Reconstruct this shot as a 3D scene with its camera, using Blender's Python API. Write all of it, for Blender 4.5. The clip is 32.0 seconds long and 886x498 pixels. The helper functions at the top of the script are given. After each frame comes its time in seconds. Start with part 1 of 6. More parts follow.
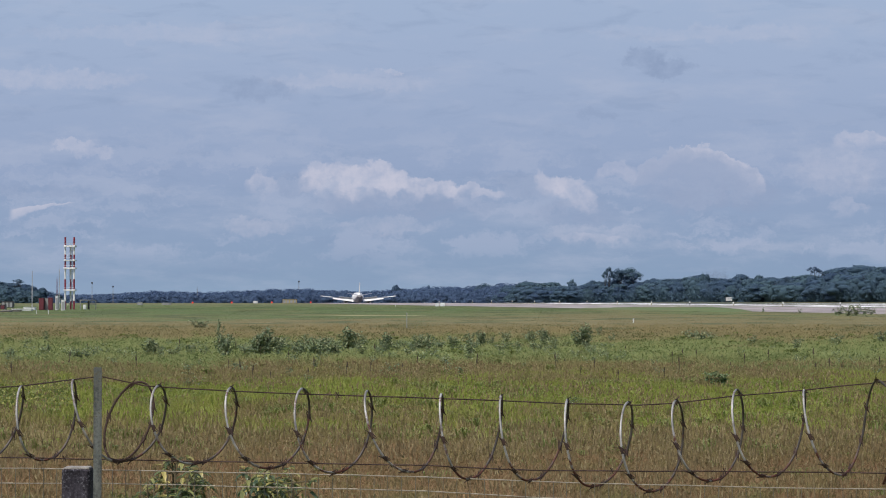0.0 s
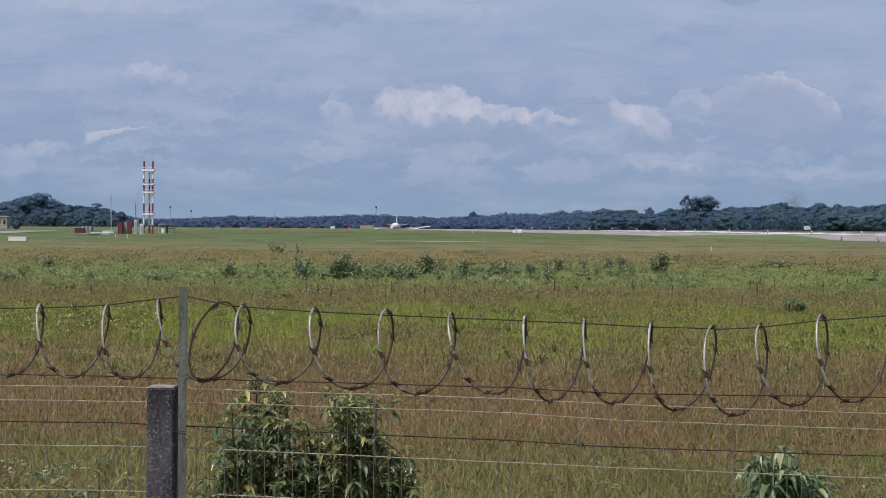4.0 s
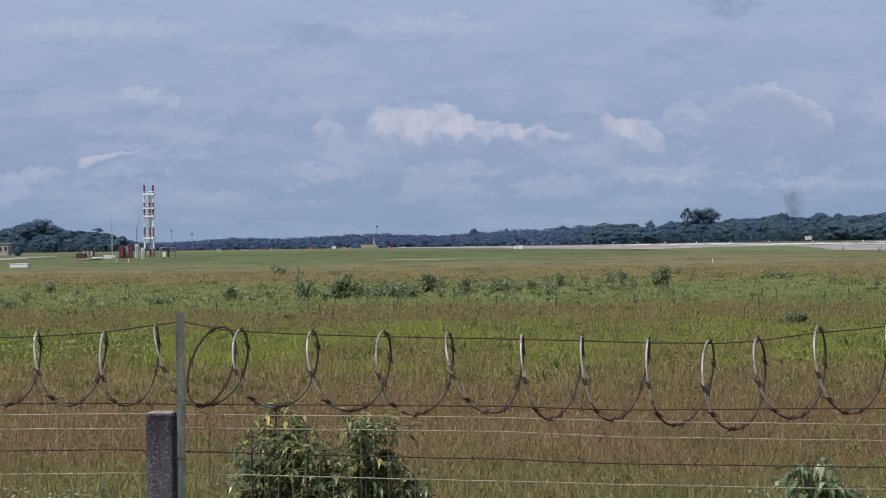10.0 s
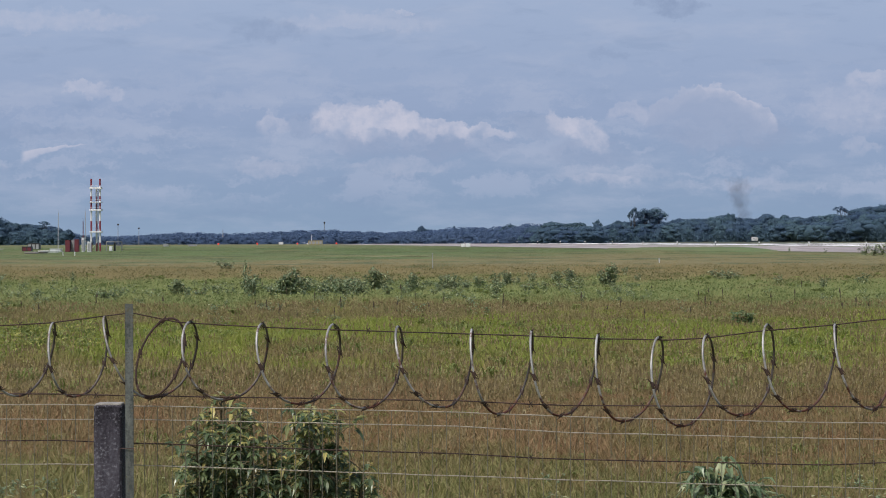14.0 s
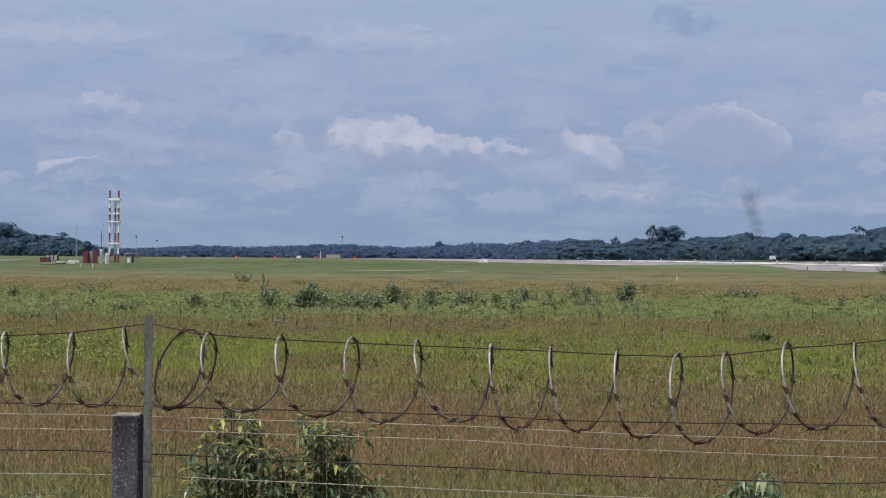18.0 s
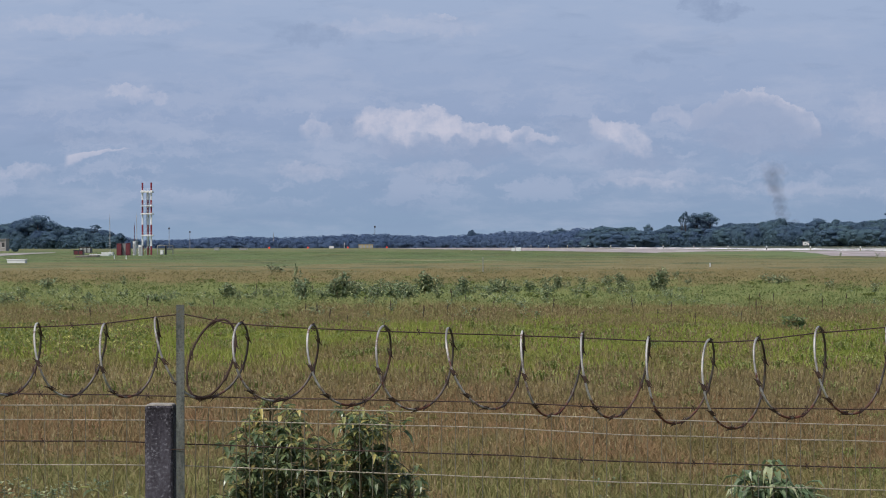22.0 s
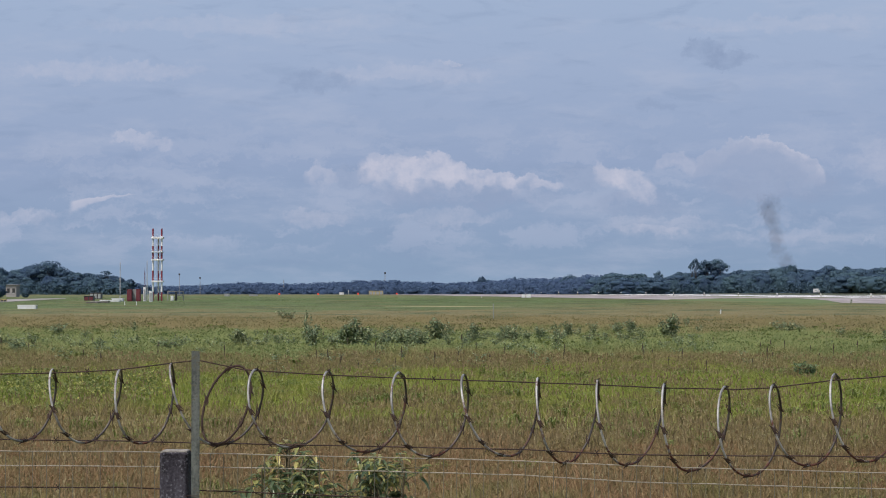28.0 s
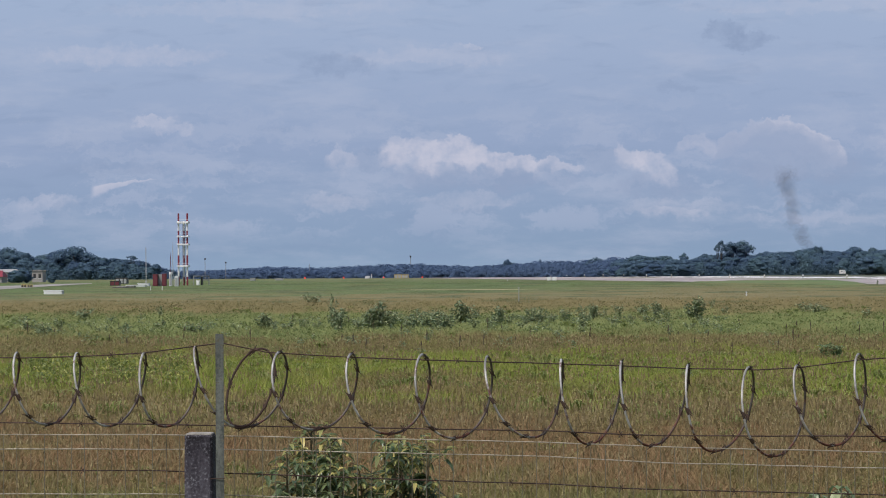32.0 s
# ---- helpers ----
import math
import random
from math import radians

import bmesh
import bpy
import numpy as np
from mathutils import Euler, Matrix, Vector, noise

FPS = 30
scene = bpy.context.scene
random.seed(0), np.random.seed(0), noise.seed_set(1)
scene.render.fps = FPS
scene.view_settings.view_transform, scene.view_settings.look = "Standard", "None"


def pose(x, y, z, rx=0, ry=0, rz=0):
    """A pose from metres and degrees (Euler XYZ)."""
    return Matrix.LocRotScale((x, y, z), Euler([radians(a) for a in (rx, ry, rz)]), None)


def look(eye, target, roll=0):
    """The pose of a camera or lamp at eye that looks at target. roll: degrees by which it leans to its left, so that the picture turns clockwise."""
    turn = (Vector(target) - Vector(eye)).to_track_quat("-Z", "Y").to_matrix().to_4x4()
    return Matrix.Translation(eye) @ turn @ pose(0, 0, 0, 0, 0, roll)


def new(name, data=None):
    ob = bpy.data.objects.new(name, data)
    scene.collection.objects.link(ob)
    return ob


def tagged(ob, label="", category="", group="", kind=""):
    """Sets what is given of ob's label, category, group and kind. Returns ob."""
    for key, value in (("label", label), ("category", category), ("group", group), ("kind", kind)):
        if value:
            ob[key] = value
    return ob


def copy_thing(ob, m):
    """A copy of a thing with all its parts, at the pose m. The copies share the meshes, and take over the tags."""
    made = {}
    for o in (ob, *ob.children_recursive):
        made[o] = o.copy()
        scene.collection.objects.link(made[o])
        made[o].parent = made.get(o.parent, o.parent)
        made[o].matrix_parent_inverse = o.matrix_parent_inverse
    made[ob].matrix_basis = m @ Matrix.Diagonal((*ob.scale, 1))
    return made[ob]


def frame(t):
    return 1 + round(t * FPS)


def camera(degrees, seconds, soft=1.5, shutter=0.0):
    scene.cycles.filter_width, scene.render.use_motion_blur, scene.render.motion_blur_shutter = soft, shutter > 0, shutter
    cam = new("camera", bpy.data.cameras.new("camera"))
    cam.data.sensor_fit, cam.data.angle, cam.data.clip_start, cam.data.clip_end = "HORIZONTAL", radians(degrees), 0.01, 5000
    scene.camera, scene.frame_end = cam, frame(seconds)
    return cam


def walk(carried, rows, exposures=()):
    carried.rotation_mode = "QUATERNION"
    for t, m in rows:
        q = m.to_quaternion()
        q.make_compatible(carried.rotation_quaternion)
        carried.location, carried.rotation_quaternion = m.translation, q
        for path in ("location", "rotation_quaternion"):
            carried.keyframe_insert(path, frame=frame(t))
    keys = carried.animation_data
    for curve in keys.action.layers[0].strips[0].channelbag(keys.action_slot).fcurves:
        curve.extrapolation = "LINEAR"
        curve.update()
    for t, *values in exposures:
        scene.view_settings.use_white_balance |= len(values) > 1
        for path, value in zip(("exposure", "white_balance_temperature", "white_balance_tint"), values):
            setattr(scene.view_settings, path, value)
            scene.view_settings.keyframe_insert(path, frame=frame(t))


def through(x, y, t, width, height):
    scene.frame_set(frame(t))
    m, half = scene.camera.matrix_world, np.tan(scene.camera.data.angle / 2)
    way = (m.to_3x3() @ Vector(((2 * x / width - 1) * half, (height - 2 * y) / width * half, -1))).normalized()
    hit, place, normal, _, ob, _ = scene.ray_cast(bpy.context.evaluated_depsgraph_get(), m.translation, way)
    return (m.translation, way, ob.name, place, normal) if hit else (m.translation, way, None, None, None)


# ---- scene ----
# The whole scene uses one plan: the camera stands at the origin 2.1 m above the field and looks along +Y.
# az(u) turns a bearing u, counted in 1/4446 rad from the bearing -784, into X per metre of Y.
FOCAL = 4446.4
RWY_AZ = -0.1597          # bearing of the runway, radians


def at(u, dist, v=None):
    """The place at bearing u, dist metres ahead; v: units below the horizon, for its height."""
    x = (u - 784) / FOCAL * dist
    return Vector((x, dist, 0.0 if v is None else 2.1 - v / FOCAL * dist))


def aim(x, z, yaw, pitch, roll):
    return pose(x, 0, z, 90 + pitch, 0, -yaw) @ pose(0, 0, 0, 0, 0, roll)


# ---- camera ----
cam = camera(20.0, 32.0, soft=1.0)
WALK = [
    (0, -0.0000, 2.1000, 0.000, 1.121, -0.000),
    (0.5, -0.0056, 2.0957, -0.351, 1.110, 0.015),
    (1, -0.0069, 2.0946, -0.609, 1.067, 0.046),
    (1.5, -0.0111, 2.0926, -0.752, 0.899, 0.063),
    (2, -0.0158, 2.0893, -0.868, 0.449, 0.132),
    (2.5, -0.0239, 2.0874, -1.316, -0.218, 0.135),
    (3, -0.0242, 2.0889, -1.561, -0.365, 0.215),
    (3.5, -0.0248, 2.0841, -1.681, -0.457, 0.294),
    (5.5, -0.0301, 2.0845, -1.810, -0.728, 0.803),
    (6, -0.0299, 2.0834, -1.793, -0.724, 0.880),
    (6.5, -0.0327, 2.0807, -1.688, -0.743, 0.873),
    (7, -0.0277, 2.0824, -1.508, -0.701, 0.550),
    (7.5, -0.0076, 2.0889, 0.696, -0.717, 0.066),
    (7.6, -0.0018, 2.0889, 1.283, -0.733, -0.034),
    (8, -0.0001, 2.0909, 2.013, -0.688, -0.324),
    (8.2, -0.0021, 2.0858, 1.245, -0.536, -0.038),
    (8.5, -0.0024, 2.0920, -1.265, -0.286, -0.834),
    (9, -0.0061, 2.0890, -3.516, -0.300, -1.097),
    (9.5, -0.0052, 2.0926, -2.956, -0.251, -0.875),
    (10, -0.0047, 2.0930, -1.785, -0.159, -0.798),
    (10.5, -0.0049, 2.0920, -1.572, 0.023, -0.851),
    (11, -0.0103, 2.0962, -1.589, 0.174, -0.804),
    (11.5, -0.0113, 2.0917, -1.839, 0.285, -0.864),
    (12, -0.0149, 2.0906, -1.798, 0.378, -0.826),
    (12.5, -0.0139, 2.0883, -1.711, 0.399, -0.664),
    (13, -0.0151, 2.0863, -1.056, 0.352, -0.432),
    (13.5, -0.0164, 2.0859, -0.697, 0.209, -0.292),
    (14, -0.0178, 2.0815, -0.581, -0.230, -0.172),
    (14.5, -0.0176, 2.0833, -0.472, -0.276, -0.110),
    (16.5, -0.0134, 2.0786, -0.487, -0.778, 0.376),
    (17, -0.0103, 2.0799, -0.579, -0.807, 0.464),
    (17.5, -0.0193, 2.0823, -0.820, 0.019, 0.469),
    (18, -0.0258, 2.0776, -0.986, 0.117, 0.444),
    (18.5, -0.0259, 2.0790, -1.170, 0.135, 0.473),
    (19, -0.0238, 2.0747, -1.326, 0.046, 0.360),
    (19.5, -0.0220, 2.0744, -1.432, -0.012, 0.244),
    (20, -0.0242, 2.0752, -1.492, 0.040, 0.131),
    (20.5, -0.0210, 2.0727, -1.548, 0.043, 0.028),
    (21, -0.0213, 2.0713, -1.655, -0.003, -0.066),
    (21.5, -0.0196, 2.0693, -1.675, -0.093, -0.088),
    (22, -0.0188, 2.0724, -1.729, -0.133, -0.088),
    (22.5, -0.0170, 2.0729, -1.733, -0.140, -0.163),
    (23, -0.0081, 2.0730, -1.789, -0.129, -0.248),
    (23.5, -0.0130, 2.0749, -1.828, -0.113, -0.280),
    (24, -0.0125, 2.0777, -1.846, 0.306, -0.328),
    (24.5, -0.0142, 2.0768, -1.879, 0.403, -0.388),
    (26.5, -0.0281, 2.0753, -1.980, 0.677, -0.293),
    (27, -0.0350, 2.0756, -1.994, 0.785, -0.224),
    (27.5, -0.0353, 2.0733, -1.999, 0.878, -0.087),
    (28, -0.0380, 2.0732, -1.960, 0.926, 0.002),
    (28.5, -0.0384, 2.0740, -1.980, 0.940, 0.046),
    (29, -0.0380, 2.0731, -2.077, 1.005, -0.001),
    (29.5, -0.0357, 2.0745, -2.176, 1.047, 0.047),
    (30, -0.0321, 2.0731, -2.293, 1.025, -0.003),
    (30.5, -0.0305, 2.0693, -2.391, 0.973, 0.048),
    (31, -0.0307, 2.0698, -2.469, 0.822, -0.093),
    (31.5, -0.0324, 2.0693, -2.507, 0.693, -0.200),
    (32, -0.0300, 2.0676, -2.538, 0.547, -0.291),
]
walk(cam, [(t, aim(x, z, yaw, pitch, roll)) for t, x, z, yaw, pitch, roll in WALK], exposures=((0, 0.0), (32, 0.0)))

# ---- world and sun ----
SUN_EL, SUN_AZ = 58.0, 215.0          # degrees; the azimuth is clockwise from +Y
world = bpy.data.worlds.new("world")
scene.world = world
world.use_nodes = True
wn = world.node_tree
wn.nodes.clear()
sky = wn.nodes.new("ShaderNodeTexSky")
sky.sky_type, sky.sun_disc = "NISHITA", False
sky.sun_elevation, sky.sun_rotation = radians(SUN_EL), radians(SUN_AZ)
sky.air_density, sky.dust_density = 1.0, 3.0
wbg = wn.nodes.new("ShaderNodeBackground")
wbg.inputs["Strength"].default_value = 0.13
wout = wn.nodes.new("ShaderNodeOutputWorld")
wn.links.new(sky.outputs[0], wbg.inputs[0])
wn.links.new(wbg.outputs[0], wout.inputs[0])
sun = new("sun", bpy.data.lights.new("sun", "SUN"))
sun.data.energy, sun.data.angle, sun.data.color = 3.7, radians(4), (1.0, 0.95, 0.87)
sun_way = Vector((math.sin(radians(SUN_AZ)) * math.cos(radians(SUN_EL)), math.cos(radians(SUN_AZ)) * math.cos(radians(SUN_EL)), math.sin(radians(SUN_EL))))
sun.matrix_world = look(sun_way * 50, (0, 0, 0))


# ---- node and mesh helpers ----
class Nodes:
    """A short way to write a node material."""

    def __init__(self, name):
        self.mat = bpy.data.materials.new(name)
        self.mat.use_nodes = True
        self.tree = self.mat.node_tree
        self.tree.nodes.clear()
        self.out = self.tree.nodes.new("ShaderNodeOutputMaterial")

    def node(self, kind, **inputs):
        n = self.tree.nodes.new("ShaderNode" + kind)
        for key, value in inputs.items():
            self.put(n.inputs[key.replace("_", " ")], value)
        return n

    def put(self, socket, value):
        if isinstance(value, bpy.types.NodeSocket):
            self.tree.links.new(value, socket)
        elif isinstance(value, bpy.types.Node):
            self.tree.links.new(value.outputs[0], socket)
        else:
            socket.default_value = value

    def math(self, op, a, b=0.0, c=0.0):
        n = self.tree.nodes.new("ShaderNodeMath")
        n.operation = op
        for i, v in enumerate((a, b, c)):
            self.put(n.inputs[i], v)
        return n.outputs[0]

    def mix(self, fac, a, b, blend="MIX"):
        n = self.tree.nodes.new("ShaderNodeMix")
        n.data_type, n.blend_type = "RGBA", blend
        self.put(n.inputs[0], fac)
        self.put(n.inputs[6], a if isinstance(a, (bpy.types.NodeSocket, bpy.types.Node)) else (*a, 1))
        self.put(n.inputs[7], b if isinstance(b, (bpy.types.NodeSocket, bpy.types.Node)) else (*b, 1))
        return n.outputs[2]

    def ramp(self, fac, stops, smooth=False):
        n = self.tree.nodes.new("ShaderNodeValToRGB")
        n.color_ramp.interpolation = "EASE" if smooth else "LINEAR"
        while len(n.color_ramp.elements) < len(stops):
            n.color_ramp.elements.new(0.5)
        for e, (p, c) in zip(n.color_ramp.elements, stops):
            e.position, e.color = p, (c, c, c, 1) if isinstance(c, (int, float)) else (*c, 1)
        self.put(n.inputs[0], fac)
        return n.outputs[0]

    def noise(self, vec, scale, detail=3.0, rough=0.55, warp=0.0):
        n = self.node("TexNoise", Scale=scale, Detail=detail, Roughness=rough, Distortion=warp)
        if vec is not None:
            self.put(n.inputs["Vector"], vec)
        return n.outputs[0]

    def bump(self, height, strength=0.3, dist=0.01):
        n = self.node("Bump", Strength=strength, Distance=dist, Height=height)
        return n.outputs[0]

    def done(self, color, rough=0.8, metal=0.0, normal=None, spec=0.4, through=0.0):
        n = self.tree.nodes.new("ShaderNodeBsdfPrincipled")
        self.put(n.inputs["Base Color"], color if isinstance(color, (bpy.types.NodeSocket, bpy.types.Node)) else (*color, 1))
        self.put(n.inputs["Roughness"], rough)
        self.put(n.inputs["Metallic"], metal)
        n.inputs["Specular IOR Level"].default_value = spec
        if normal is not None:
            self.put(n.inputs["Normal"], normal)
        surface = n.outputs[0]
        if through:
            tr = self.node("BsdfTranslucent")
            self.put(tr.inputs[0], color if isinstance(color, (bpy.types.NodeSocket, bpy.types.Node)) else (*color, 1))
            mx = self.node("MixShader", Fac=through)
            self.tree.links.new(surface, mx.inputs[1])
            self.tree.links.new(tr.outputs[0], mx.inputs[2])
            surface = mx.outputs[0]
        self.tree.links.new(surface, self.out.inputs[0])
        return self.mat


def coords(n, kind="Object"):
    return n.tree.nodes.new("ShaderNodeTexCoord").outputs[kind]


def worn(name, base, second, scale=8.0, rough=0.7, metal=0.0, amount=0.5, relief=0.15, dirt=None):
    """Paint, concrete or metal: two tones of wear at two scales, fine relief, optional dirt patches."""
    n = Nodes(name)
    co = coords(n)
    big, small = n.noise(co, scale, 4, 0.6), n.noise(co, scale * 9, 3, 0.6)
    col = n.mix(n.math("MULTIPLY", n.ramp(big, ((0.35, 0), (0.68, 1))), amount), base, second)
    col = n.mix(n.math("MULTIPLY", small, 0.35), col, [c * 0.6 for c in base])
    if dirt:
        col = n.mix(n.ramp(n.noise(co, scale * 0.6, 5, 0.7), ((0.52, 0), (0.64, 1))), col, dirt)
    return n.done(col, n.math("ADD", n.math("MULTIPLY", small, 0.2), rough - 0.1), metal, n.bump(small, relief))


def mesh_of(name, verts, faces, material=None, smooth=False):
    me = bpy.data.meshes.new(name)
    me.from_pydata([tuple(v) for v in verts], [], faces)
    if material:
        me.materials.append(material)
    if smooth:
        me.polygons.foreach_set("use_smooth", [True] * len(me.polygons))
    me.update()
    return me


def tri_cloud(name, points, material, normals=None):
    """A mesh of loose triangles from an array of shape (n, 3, 3)."""
    me = bpy.data.meshes.new(name)
    n = len(points)
    me.vertices.add(3 * n), me.loops.add(3 * n), me.polygons.add(n)
    me.vertices.foreach_set("co", np.asarray(points, dtype=np.float32).ravel())
    me.loops.foreach_set("vertex_index", np.arange(3 * n, dtype=np.int32))
    me.polygons.foreach_set("loop_start", np.arange(0, 3 * n, 3, dtype=np.int32))
    me.materials.append(material)
    me.update(calc_edges=True)
    if normals is not None:
        soften(me, normals)
    return me


def soften(me, normals):
    """Give a leafy mesh the soft shading of its whole tuft or crown, by one normal for each vertex."""
    me.polygons.foreach_set("use_smooth", [True] * len(me.polygons))
    normals = normals / np.linalg.norm(normals, axis=1)[:, None]
    me.normals_split_custom_set_from_vertices([tuple(v) for v in normals])


def outward(tris, way):
    """Turn loose triangles round so that each faces its way."""
    n = np.cross(tris[:, 1] - tris[:, 0], tris[:, 2] - tris[:, 0])
    back = (n * way).sum(1) < 0
    tris[back] = tris[back][:, ::-1]
    return tris


def part(name, data, material, parent, label="", smooth=False, bevel=0.0):
    """Link a bmesh or mesh as one object under parent."""
    if isinstance(data, bmesh.types.BMesh):
        if bevel:
            bmesh.ops.bevel(data, geom=list(data.edges), offset=bevel, segments=1, affect="EDGES")
        me = bpy.data.meshes.new(name)
        data.to_mesh(me)
        data.free()
    else:
        me = data
    if material and not me.materials:
        me.materials.append(material)
    if smooth:
        me.polygons.foreach_set("use_smooth", [True] * len(me.polygons))
    ob = new(name, me)
    ob.parent = parent
    if label:
        tagged(ob, label)
    return ob


def box(bm, cx, cy, cz, sx, sy, sz, turn=0.0):
    m = Matrix.Translation((cx, cy, cz)) @ Matrix.Rotation(turn, 4, "Z") @ Matrix.Diagonal((sx, sy, sz, 1))
    bmesh.ops.create_cube(bm, size=1, matrix=m)
    return bm


def rod(bm, a, b, r1, r2=None, seg=8):
    a, b = Vector(a), Vector(b)
    way = b - a
    m = Matrix.Translation((a + b) / 2) @ way.to_track_quat("Z", "Y").to_matrix().to_4x4()
    bmesh.ops.create_cone(bm, cap_ends=True, segments=seg, radius1=r1, radius2=r1 if r2 is None else r2, depth=way.length, matrix=m)
    return bm


def loft(bm, rings, close=True):
    """Skin through rings of equal length."""
    rows = [[bm.verts.new(p) for p in ring] for ring in rings]
    n = len(rows[0])
    for a, b in zip(rows, rows[1:]):
        for i in range(n):
            j = (i + 1) % n
            bm.faces.new((a[i], a[j], b[j], b[i]))
    if close:
        bm.faces.new(rows[0][::-1]), bm.faces.new(rows[-1])
    bmesh.ops.recalc_face_normals(bm, faces=bm.faces)
    return bm


def tube(bm, pts, radius, seg=6, flat=1.0, taper=1.0):
    """A strand along pts; flat squeezes it into a tape."""
    pts = [Vector(p) for p in pts]
    rings = []
    for i, p in enumerate(pts):
        way = (pts[min(i + 1, len(pts) - 1)] - pts[max(i - 1, 0)]).normalized()
        side = way.cross(Vector((0, 1, 0)))
        side = side.normalized() if side.length > 0.05 else Vector((1, 0, 0))
        up = side.cross(way).normalized()
        r = radius * (1 + (taper - 1) * i / (len(pts) - 1))
        rings.append([p + r * (math.cos(a) * side + flat * math.sin(a) * up) for a in [2 * math.pi * k / seg for k in range(seg)]])
    return loft(bm, rings)


def empty(name, place=(0, 0, 0), turn=0.0):
    ob = new(name)
    ob.empty_display_size = 0.2
    ob.matrix_basis = Matrix.Translation(place) @ Matrix.Rotation(turn, 4, "Z")
    return ob


def smoothstep(a, b, x):
    t = np.clip((np.asarray(x, dtype=float) - a) / (b - a), 0, 1)
    return t * t * (3 - 2 * t)


def ground_z(x, y):
    """Height of the land: level near by, falling away gently past the crest of the field ahead."""
    x, y = np.asarray(x, dtype=float), np.asarray(y, dtype=float)
    d = np.hypot(x, y)
    u = 784 + FOCAL * x / np.maximum(y, 1)
    dip = 9.0 * smoothstep(1080, 1750, d) * smoothstep(1150, 760, u) * smoothstep(-250, 60, u)
    return -dip * (y > 0)


# ---- materials ----
def land_tone(n):
    """Colour of the sward: bands and patches of green, straw and rust, as they lie across the field."""
    pos = n.tree.nodes.new("ShaderNodeNewGeometry").outputs["Position"]
    sep = n.node("SeparateXYZ", Vector=pos)
    x, y = sep.outputs[0], sep.outputs[1]
    depth = n.math("DIVIDE", 9337.0, n.math("MAXIMUM", y, 5.0))
    log = n.math("MULTIPLY_ADD", n.math("MINIMUM", y, 8.0), 0.18, n.math("LOGARITHM", n.math("MAXIMUM", y, 8.0), 2.0))
    flat = n.node("CombineXYZ", X=n.math("DIVIDE", x, n.math("MULTIPLY", n.math("MAXIMUM", y, 8.0), 0.075)), Y=n.math("MULTIPLY", log, 5.0), Z=0.0)
    wob = n.noise(flat, 0.9, 4, 0.6)
    fine = n.noise(flat, 4.5, 4, 0.65)
    rag = n.noise(flat, 2.6, 5, 0.7)
    drift = n.math("MULTIPLY_ADD", n.math("SUBTRACT", rag, 0.5), 1.0, n.math("MULTIPLY", n.math("SUBTRACT", wob, 0.5), 0.9))
    shift = n.math("MULTIPLY_ADD", drift, depth, depth)
    c = n.math("DIVIDE", shift, 520.0)
    straw, green, lime, rust, olive, brown = (0.200, 0.166, 0.083), (0.158, 0.197, 0.073), (0.216, 0.260, 0.047), (0.258, 0.153, 0.086), (0.208, 0.168, 0.073), (0.194, 0.166, 0.075)
    blot = n.noise(n.node("CombineXYZ", X=x, Y=n.math("MULTIPLY", y, 0.35), Z=0.0), 0.55, 5, 0.7)
    fine = n.math("MULTIPLY_ADD", fine, 0.45, n.math("MULTIPLY", blot, 0.55))
    base = n.ramp(c, ((0.0, (0.134, 0.124, 0.064)), (0.018, (0.130, 0.126, 0.062)), (0.028, (0.106, 0.160, 0.060)), (0.064, (0.110, 0.160, 0.062)), (0.082, straw), (0.130, straw), (0.155, green), (0.205, green),
                      (0.245, brown), (0.280, brown), (0.300, lime), (0.385, lime), (0.430, olive), (0.51, olive), (0.60, rust), (0.70, rust), (0.79, olive), (0.92, (0.182, 0.184, 0.068))))
    side = n.ramp(n.math("ADD", n.math("DIVIDE", x, n.math("MAXIMUM", y, 8.0)), 0.5), ((0.46, 0), (0.56, 1)), True)
    early = n.math("MULTIPLY", side, n.ramp(c, ((0.040, 0), (0.062, 0.8), (0.095, 0.8), (0.12, 0)), True))
    base = n.mix(early, base, straw)
    far_side = n.ramp(n.math("ADD", n.math("DIVIDE", x, n.math("MAXIMUM", y, 8.0)), 0.5), ((0.50, 0), (0.62, 0.5)), True)
    base = n.mix(n.math("MULTIPLY", far_side, n.ramp(c, ((0.46, 0), (0.56, 1), (0.68, 1), (0.80, 0)), True)), base, (0.205, 0.122, 0.068))
    spots = n.ramp(n.noise(flat, 5.5, 5, 0.7), ((0.48, 0), (0.66, 0.7)), True)
    base = n.mix(n.math("MULTIPLY", spots, n.ramp(c, ((0.20, 0.2), (0.28, 0.25), (0.38, 0.35), (0.44, 1)), True)), base, olive)
    tufts = n.ramp(n.noise(n.node("VectorMath", Vector=flat), 3.7, 5, 0.7, 0.6), ((0.54, 0), (0.66, 0.6)), True)
    base = n.mix(n.math("MULTIPLY", tufts, n.ramp(c, ((0.30, 0), (0.42, 1), (0.9, 1)), True)), base, (0.168, 0.190, 0.060))
    # dry patches in the mown grass far off
    dry = n.ramp(n.noise(n.node("CombineXYZ", X=n.math("DIVIDE", x, n.math("MULTIPLY", n.math("MAXIMUM", y, 8.0), 0.05)), Y=n.math("MULTIPLY", log, 6.0), Z=3.0), 1.0, 5, 0.65), ((0.50, 0), (0.60, 0.55)), True)
    base = n.mix(n.math("MULTIPLY", dry, n.ramp(c, ((0.01, 0.3), (0.03, 1), (0.085, 1), (0.11, 0)), True)), base, (0.186, 0.160, 0.082))
